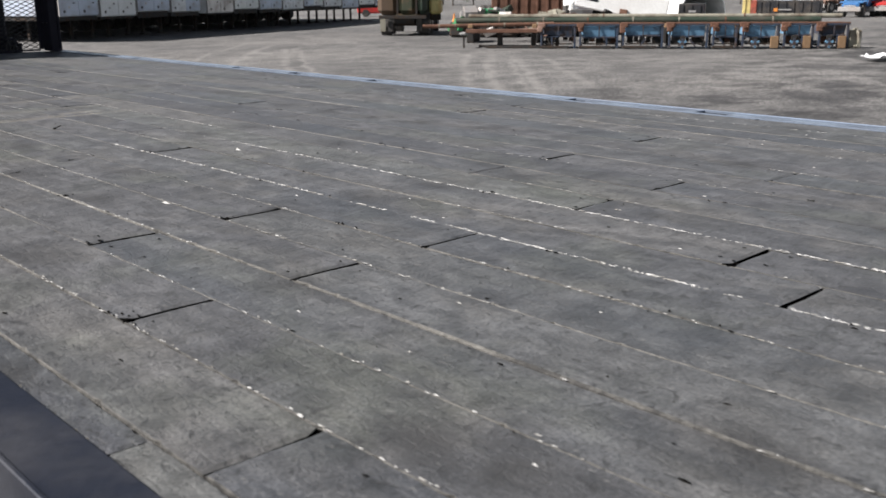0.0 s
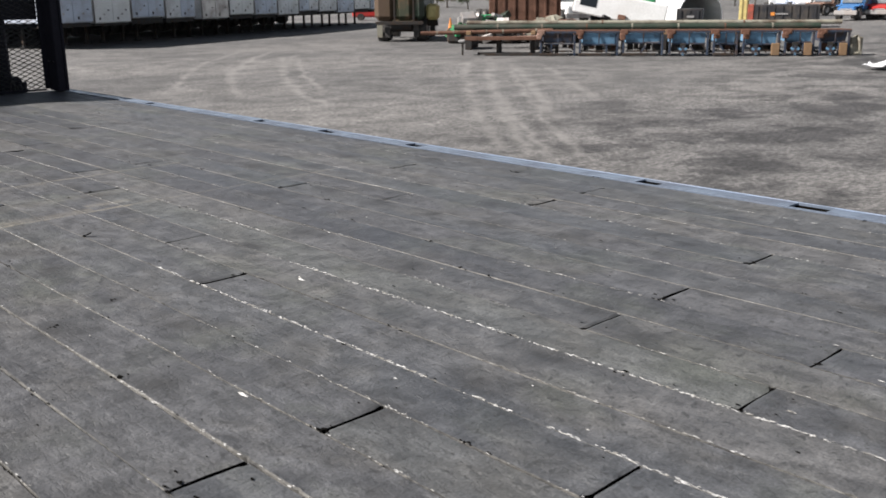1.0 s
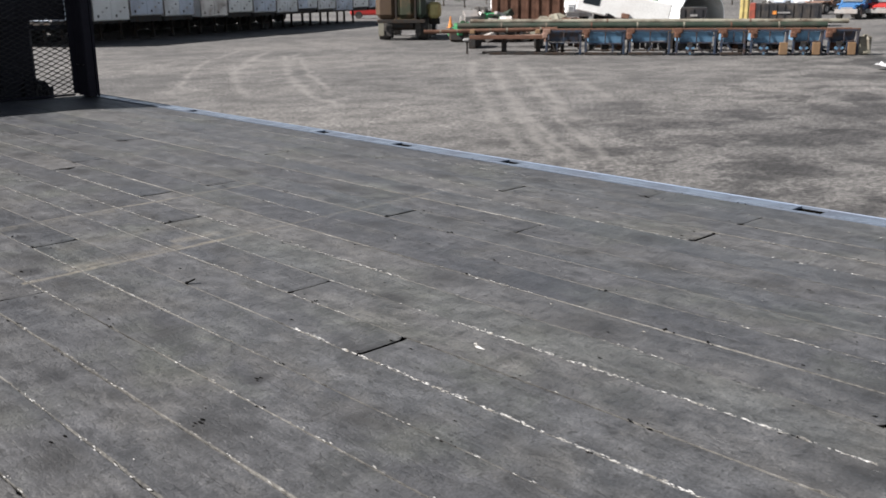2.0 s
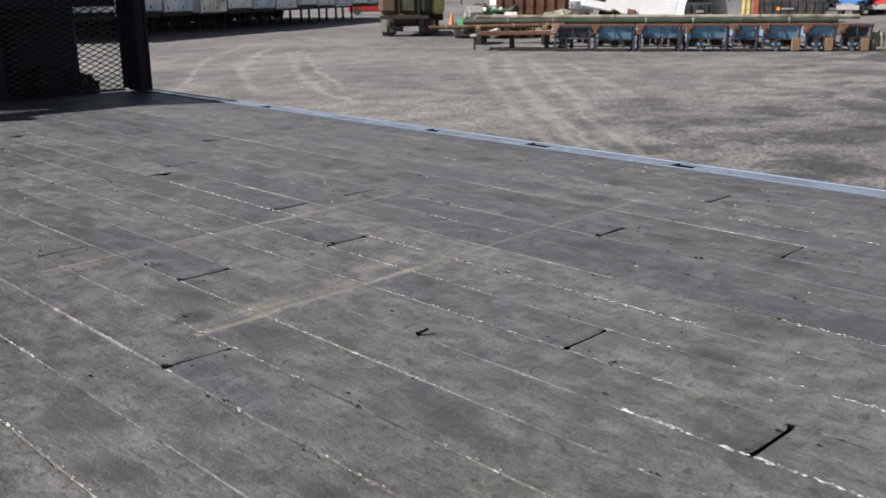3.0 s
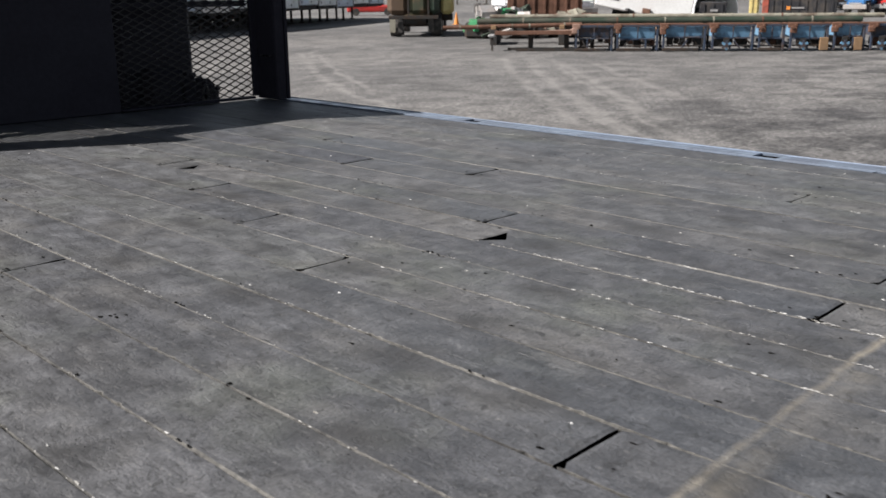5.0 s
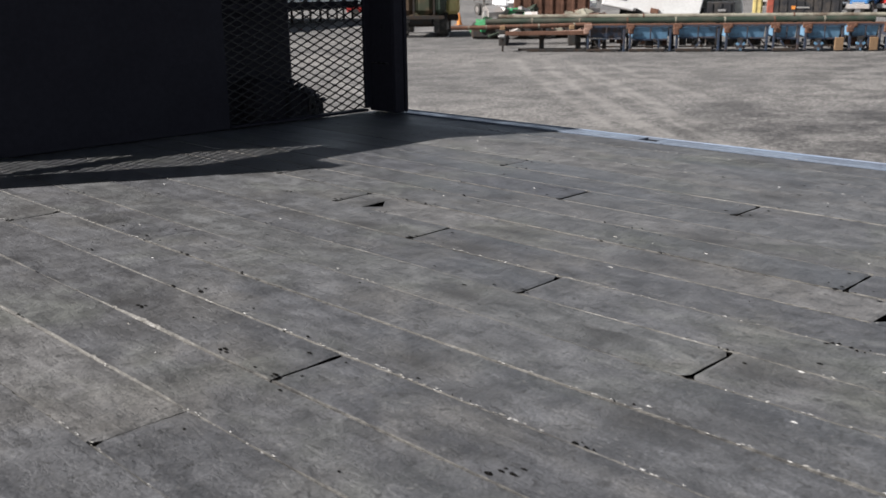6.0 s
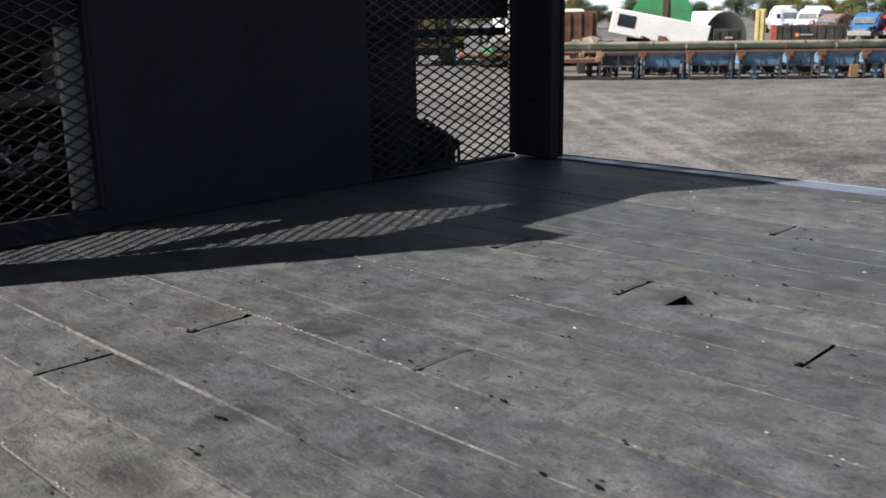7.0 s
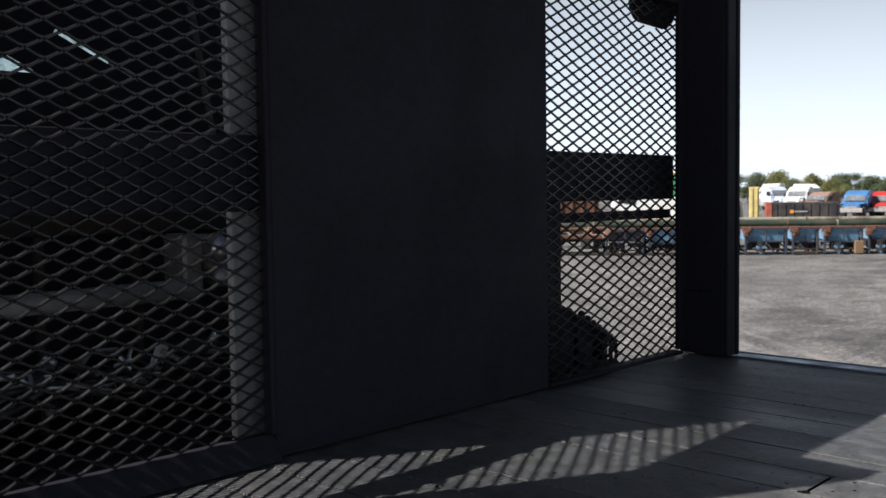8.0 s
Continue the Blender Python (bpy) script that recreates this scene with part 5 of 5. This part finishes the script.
def lorry(m, paint, label, w=2.2, h=2.6, long=5.6):
    """A bonneted tractor unit with a sleeper; local x across, its nose towards -y."""
    t = thing("tractor_unit", label, "truck", m)
    k = h / 3.0
    bm = bmesh.new()
    prism(bm, ((0.15, 0.75), (0.15, 1.75 * k), (0.55, 2.5 * k), (1.3, 2.95 * k), (2.5, 3.0 * k), (2.5, 0.75)), -w / 2, w / 2, 0.09)
    part("cab", bm, paint, t)
    bm = bmesh.new()
    prism(bm, ((-1.3, 0.6), (-1.35, 1.35 * k), (-1.1, 1.55 * k), (0.13, 1.78 * k), (0.13, 0.6)), -w / 2 + 0.25, w / 2 - 0.25, 0.08)
    part("hood", bm, paint, t)
    bm = bmesh.new()
    prism(bm, ((0.17, 1.86 * k), (0.50, 2.46 * k), (0.47, 2.48 * k), (0.13, 1.88 * k)), -w / 2 + 0.16, w / 2 - 0.16)
    part("windscreen", bm, M_DUSTGLASS, t, "dusty windscreen glass")
    for s in (-1, 1):
        box_part("side_window", min(s * w / 2, s * (w / 2 + 0.015)), max(s * w / 2, s * (w / 2 + 0.015)), 0.55, 1.25, 1.8 * k, 2.35 * k, M_GLASS, t, "dark glass", 0.004)
        box_part("mirror", s * (w / 2 + 0.16) - 0.05, s * (w / 2 + 0.16) + 0.05, 0.2, 0.32, 1.75 * k, 2.25 * k, M_DARK, t, "", 0.02)
        box_part("mirror_bracket", min(s * w / 2, s * (w / 2 + 0.12)), max(s * w / 2, s * (w / 2 + 0.12)), 0.24, 0.28, 1.95 * k, 2.0 * k, M_DARK, t)
        box_part("fender", s * (w / 2 - 0.2) - 0.18, s * (w / 2 - 0.2) + 0.18, -0.95, 0.12, 0.98, 1.12, paint, t, "", 0.05)
        box_part("fuel_tank", s * (w / 2 - 0.3) - 0.26, s * (w / 2 - 0.3) + 0.26, 1.0, 2.3, 0.34, 0.74, M_CHROME, t, "", 0.12)
    box_part("grille", -0.42, 0.42, -1.40, -1.352, 0.75, 1.3 * k, M_CHROME, t, "", 0.02)
    box_part("bumper", -w / 2 + 0.05, w / 2 - 0.05, -1.5, -1.401, 0.4, 0.74, M_BARE, t, "", 0.04)
    box_part("chassis", -0.45, 0.45, -1.3, long, 0.5, 0.599, M_UNDER, t)
    for y in (-0.45, long - 1.7, long - 0.5):
        for x in (-w / 2 + 0.2, w / 2 - 0.2):
            bm = bmesh.new()
            tube(bm, (-0.16, 0, 0), (0.16, 0, 0), 0.48, 16)
            ww = part("wheel", bm, M_TYRE, t, m=pose(x, y, 0.48))
            bm = bmesh.new()
            tube(bm, (-0.17, 0, 0), (0.17, 0, 0), 0.25, 12)
            part("rim", bm, M_RIM, ww)
        box_part("axle", -w / 2 + 0.3, w / 2 - 0.3, y - 0.05, y + 0.05, 0.4, 0.499, M_UNDER, t)
    return t


for x, y, paint, lab, h, turn, w in ((96.7, 44.1, M_WHITE2, "tall white tractor unit parked nose on", 2.8, -92, 2.0), (93.7, 41.0, M_BLUISH, "grey blue tractor unit with stained cab", 2.5, -38, 2.0),
                                     (90.6, 38.2, M_WHITE2, "white tractor unit with dusty nose", 2.4, -84, 2.0), (95.0, 37.9, M_WHITE2, "white tractor unit in the far row", 2.7, -30, 2.0),
                                     (82.0, 32.8, M_PINK, "faded red tractor unit in the far row", 1.9, -100, 2.0), (70.0, 24.9, M_CABBLUE, "bright blue tractor unit with pale bumper", 2.0, -80, 1.7),
                                     (72.5, 23.6, M_RED, "red tractor unit with pale bumper", 1.9, -78, 2.0), (72.0, 17.7, M_RED, "faded red tractor unit with tan bumper", 2.1, -40, 2.1),
                                     (54.7, 38.9, M_WHITE2, "white tractor unit far across the yard", 2.6, -25, 2.2), (56.6, 45.8, M_WHITE, "white tractor unit near the trailers", 2.6, -20, 2.2)):
    lorry(pose(x, y, GROUND, 0, 0, turn), paint, lab, w, h)
yellow = container(heading(59.3, 27.9, GROUND, 1.4, -2.6), 0.62, 0.9, 2.35, M_YELLOW, "narrow faded yellow steel cabinet", 2, "yellow_cabinet")
darkv = container(heading(40.5, 20.7, GROUND, 1.4, -2.5), 1.25, 1.6, 1.38, M_DARK, "dark grey machine housing with pale mark", 3, "machine_housing")
box_part("mark", 0.5, 0.85, -0.062, -0.056, 0.95, 1.05, M_BARE, darkv, "pale lettering bar")


def car(m, paint, label):
    t = thing("car", label, "car", m)
    bm = bmesh.new()
    box(bm, -0.85, 0.85, -2.1, 2.1, 0.28, 0.85, 0.12)
    part("body", bm, paint, t)
    bm = bmesh.new()
    vs = box(bm, -0.72, 0.72, -1.1, 1.3, 0.851, 1.4, 0.06)
    for v in vs:
        if v.co.z > 1.1:
            v.co.x *= 0.85
            v.co.y *= 0.75
    part("cabin", bm, M_GLASS, t, "dark glazed cabin")
    box_part("roof", -0.58, 0.58, -0.75, 0.9, 1.401, 1.43, paint, t, "", 0.01)
    for y in (-1.35, 1.35):
        for x in (-0.78, 0.78):
            bm = bmesh.new()
            tube(bm, (-0.1, 0, 0), (0.1, 0, 0), 0.31, 14)
            part("wheel", bm, M_TYRE, t, m=pose(x, y, 0.31))
    return t


car(pose(53.5, 59.6, GROUND, 0, 0, 48), M_RED, "red car parked by the trailers")

cone = thing("traffic_cone", "orange traffic cone standing in the yard", "cone", pose(41.6, 38.0, GROUND))
bm = bmesh.new()
tube(bm, (0, 0, 0.03), (0, 0, 0.72), 0.16, 14, 0.03)
part("cone_body", bm, M_ORANGE, cone)
box_part("base", -0.2, 0.2, -0.2, 0.2, 0.0, 0.03, M_ORANGE, cone, "", 0.01)

litter = thing("plastic_sheet", "crumpled white plastic sheet on the ground", "sheet", pose(27.8, 5.2, GROUND))
bm = bmesh.new()
lg = [[bm.verts.new((i * 0.16 - 0.8, j * 0.16 - 0.5, 0.05 + 0.20 * abs(noise.noise(Vector((i * 0.5, j * 0.6, 1.7)))))) for j in range(7)] for i in range(11)]
for i in range(10):
    for j in range(6):
        bm.faces.new((lg[i][j], lg[i + 1][j], lg[i + 1][j + 1], lg[i][j + 1]))
part("sheet", bm, M_LITTER, litter)


# ---- trees ----
def tree_parts(seed, height, leaf):
    r = random.Random(seed)
    t = thing("tree", "broad autumn green tree at the edge of the yard", "tree", pose(0, 0, GROUND), "trees along the horizon")
    bm = bmesh.new()
    tube(bm, (0, 0, 0), (0.1, 0, height * 0.55), 0.22, 8, 0.10)
    tips = []
    for k in range(9):
        a, h = r.uniform(0, math.tau), height * r.uniform(0.25, 0.6)
        e = Vector((math.cos(a) * height * r.uniform(0.15, 0.42), math.sin(a) * height * r.uniform(0.15, 0.42), h + height * r.uniform(0.1, 0.38)))
        tube(bm, (0.05, 0, h), e, 0.09, 6, 0.03)
        tips.append(e)
    part("trunk", bm, M_BARK, t)
    verts, faces = [], []
    for k in range(7000):
        c = r.choice(tips) + Vector((r.gauss(0, 1), r.gauss(0, 1), r.gauss(0, 0.75))) * height * 0.11
        s = r.uniform(0.09, 0.19)
        q = Euler((r.uniform(0, 6), r.uniform(0, 6), r.uniform(0, 6))).to_matrix()
        b = len(verts)
        for p in ((-s, 0, 0), (0, -s * 0.6, 0.04), (s, 0, 0), (0, s * 0.6, 0.04)):
            verts.append(c + q @ Vector(p))
        faces.append((b, b + 1, b + 2, b + 3))
    me = bpy.data.meshes.new("crown")
    me.from_pydata(verts, [], faces)
    me.materials.append(leaf)
    o = new("crown", me)
    o.parent = t
    return t


kinds = [tree_parts(1, 6.4, M_LEAF), tree_parts(2, 5.6, M_LEAF2), tree_parts(3, 7.0, M_LEAF2), tree_parts(4, 5.8, M_LEAF)]
tr = random.Random(21)
spots = []
for k in range(64):
    a = radians(22 + k * 0.98 + tr.uniform(-0.3, 0.3))
    d = tr.uniform(120, 165)
    spots.append((d * math.sin(a), d * math.cos(a)))
for k, (x, y) in enumerate(spots):
    src = kinds[tr.choice((0, 1, 1, 2, 3))] if k >= 4 else kinds[k]
    s = tr.uniform(0.42, 0.78)
    m = pose(x, y, GROUND, 0, 0, tr.uniform(0, 360))
    if k < 4:
        src.matrix_basis = m @ Matrix.Scale(0.72, 4)
    else:
        src.scale = (1, 1, 1)
        copy_thing(src, m).scale = (s, s, s)

# ---- litter and wear on the deck ----
def deck_bits(name, label, mat, spots, seed, long=1.5):
    r = random.Random(seed)
    verts, faces = [], []
    for x, y, s, flat in spots:
        b = len(verts)
        a = r.uniform(0, math.tau)
        n = 6
        for k in range(n):
            q = a + k * math.tau / n
            rr = s * r.uniform(0.5, 1.0)
            verts.append((x + rr * math.cos(q) * r.uniform(0.4, 1.0), y + rr * math.sin(q) * long, 0.001))
        verts.append((x, y, 0.001 + flat))
        for k in range(n):
            faces.append((b + k, b + (k + 1) % n, b + n))
    me = bpy.data.meshes.new(name)
    me.from_pydata(verts, [], faces)
    me.materials.append(mat)
    return tagged(new(name, me), label, "debris", kind="stuff")


br = random.Random(33)
chips = []
for seam in range(-8, 11):
    rich = br.choice((0.3, 0.6, 1.0, 1.3, 1.7))
    for k in range(520):
        y = br.uniform(-7.5, 0.0)
        if noise.noise(Vector((seam * 3.7, y * 1.9, 8.1))) + 0.5 * noise.noise(Vector((seam * 3.7, y * 9.0, 2.1))) + 0.42 * rich - 0.45 - 0.16 * max(0.0, y + 3.2) > br.uniform(-0.1, 0.25):
            worn_out = 1.0 if y > -2.6 else 1.35
            chips.append((SEAM0 + seam * PITCH + br.gauss(0.0010, 0.0016), y, worn_out * br.uniform(0.0005, 0.0017), br.uniform(0.0003, 0.0009)))
# two seams splintered along their whole rear half
for seam, from_y, to_y, count in ((-3, -6.4, -4.3, 620), (-1, -6.4, -4.5, 420), (0, -4.2, -2.4, 260)):
    for k in range(count):
        y = br.uniform(from_y, to_y)
        if noise.noise(Vector((seam * 1.3, y * 6.0, 5.1))) > -0.25:
            chips.append((SEAM0 + seam * PITCH + br.gauss(0.0018, 0.0018), y, br.uniform(0.0008, 0.0024), br.uniform(0.0003, 0.0009)))
for k in range(120):
    chips.append((br.uniform(DECK_L, DECK_R), br.uniform(-7.5, 0.0), br.uniform(0.0008, 0.0024), 0.0012))
for x, y, s in ((-0.143, -4.619, 0.0062), (-0.565, -5.06, 0.006), (-0.135, -4.605, 0.003)):
    chips.append((x, y, s, 0.003))
deck_bits("wood_chips", "pale wood splinters caught along the plank seams", M_CHIP, chips, 1, 3.0)
pits = []
for k, ys in JOINTS.items():
    for y in ys:
        for q in range(br.choice((0, 2, 4, 6))):
            pits.append((SEAM0 + k * PITCH + abs(br.gauss(0.006, 0.010)), y + br.gauss(0, 0.007), br.uniform(0.002, 0.006), 0.0012))
        for side in (-1, 1):
            for fx in (0.22, 0.78):
                if br.random() < 0.7:
                    pits.append((SEAM0 + (k + fx + br.uniform(-0.08, 0.08)) * PITCH, y + side * br.uniform(0.02, 0.05), br.uniform(0.002, 0.0048), 0.0012))
for k in range(620):
    pits.append((br.uniform(DECK_L, DECK_R), br.uniform(-7.5, -0.02), 0.0008 + 0.0044 * br.random() ** 2, 0.0012))
for x, y in ((-0.421, -3.21), (-0.53, -3.555), (-0.666, -4.847), (-0.504, -4.462), (-0.651, -4.536), (-0.65, -2.208), (-0.88, -2.252), (-0.655, -1.712), (-0.707, -1.016), (-0.771, -1.071), (-0.546, -1.066), (-0.537, -1.449), (-0.649, -1.446)):
    for q in range(4):
        pits.append((x + br.gauss(0, 0.007), y + br.gauss(0, 0.007), br.uniform(0.002, 0.0065), 0.0012))
# crumbs of dirt beside the seams
for k in range(170):
    x, y = SEAM0 + br.randint(-8, 10) * PITCH, br.uniform(-7.5, -0.05)
    for q in range(br.randint(1, 4)):
        pits.append((x + br.gauss(0, 0.005), y + br.gauss(0, 0.010), br.uniform(0.0012, 0.0042), br.uniform(0.001, 0.003)))
deck_bits("nail_holes", "dark nail heads, pits and dirt crumbs in the deck planks", M_HOLE, pits, 2)

curl = thing("bark_curl", "small dark curled strip of bark on the deck", "debris", pose(-0.309, -3.912, 0.0015, 0, 0, -38) @ Matrix.Scale(0.68, 4))
bm = bmesh.new()
box(bm, -0.014, 0.014, -0.005, 0.005, -0.002, 0.002, 0.001, m=pose(0, 0, 0.0085, 0, -24, 0))
box(bm, -0.018, -0.008, -0.007, 0.006, 0.0, 0.006, 0.001)
part("strip", bm, M_HOLE, curl)
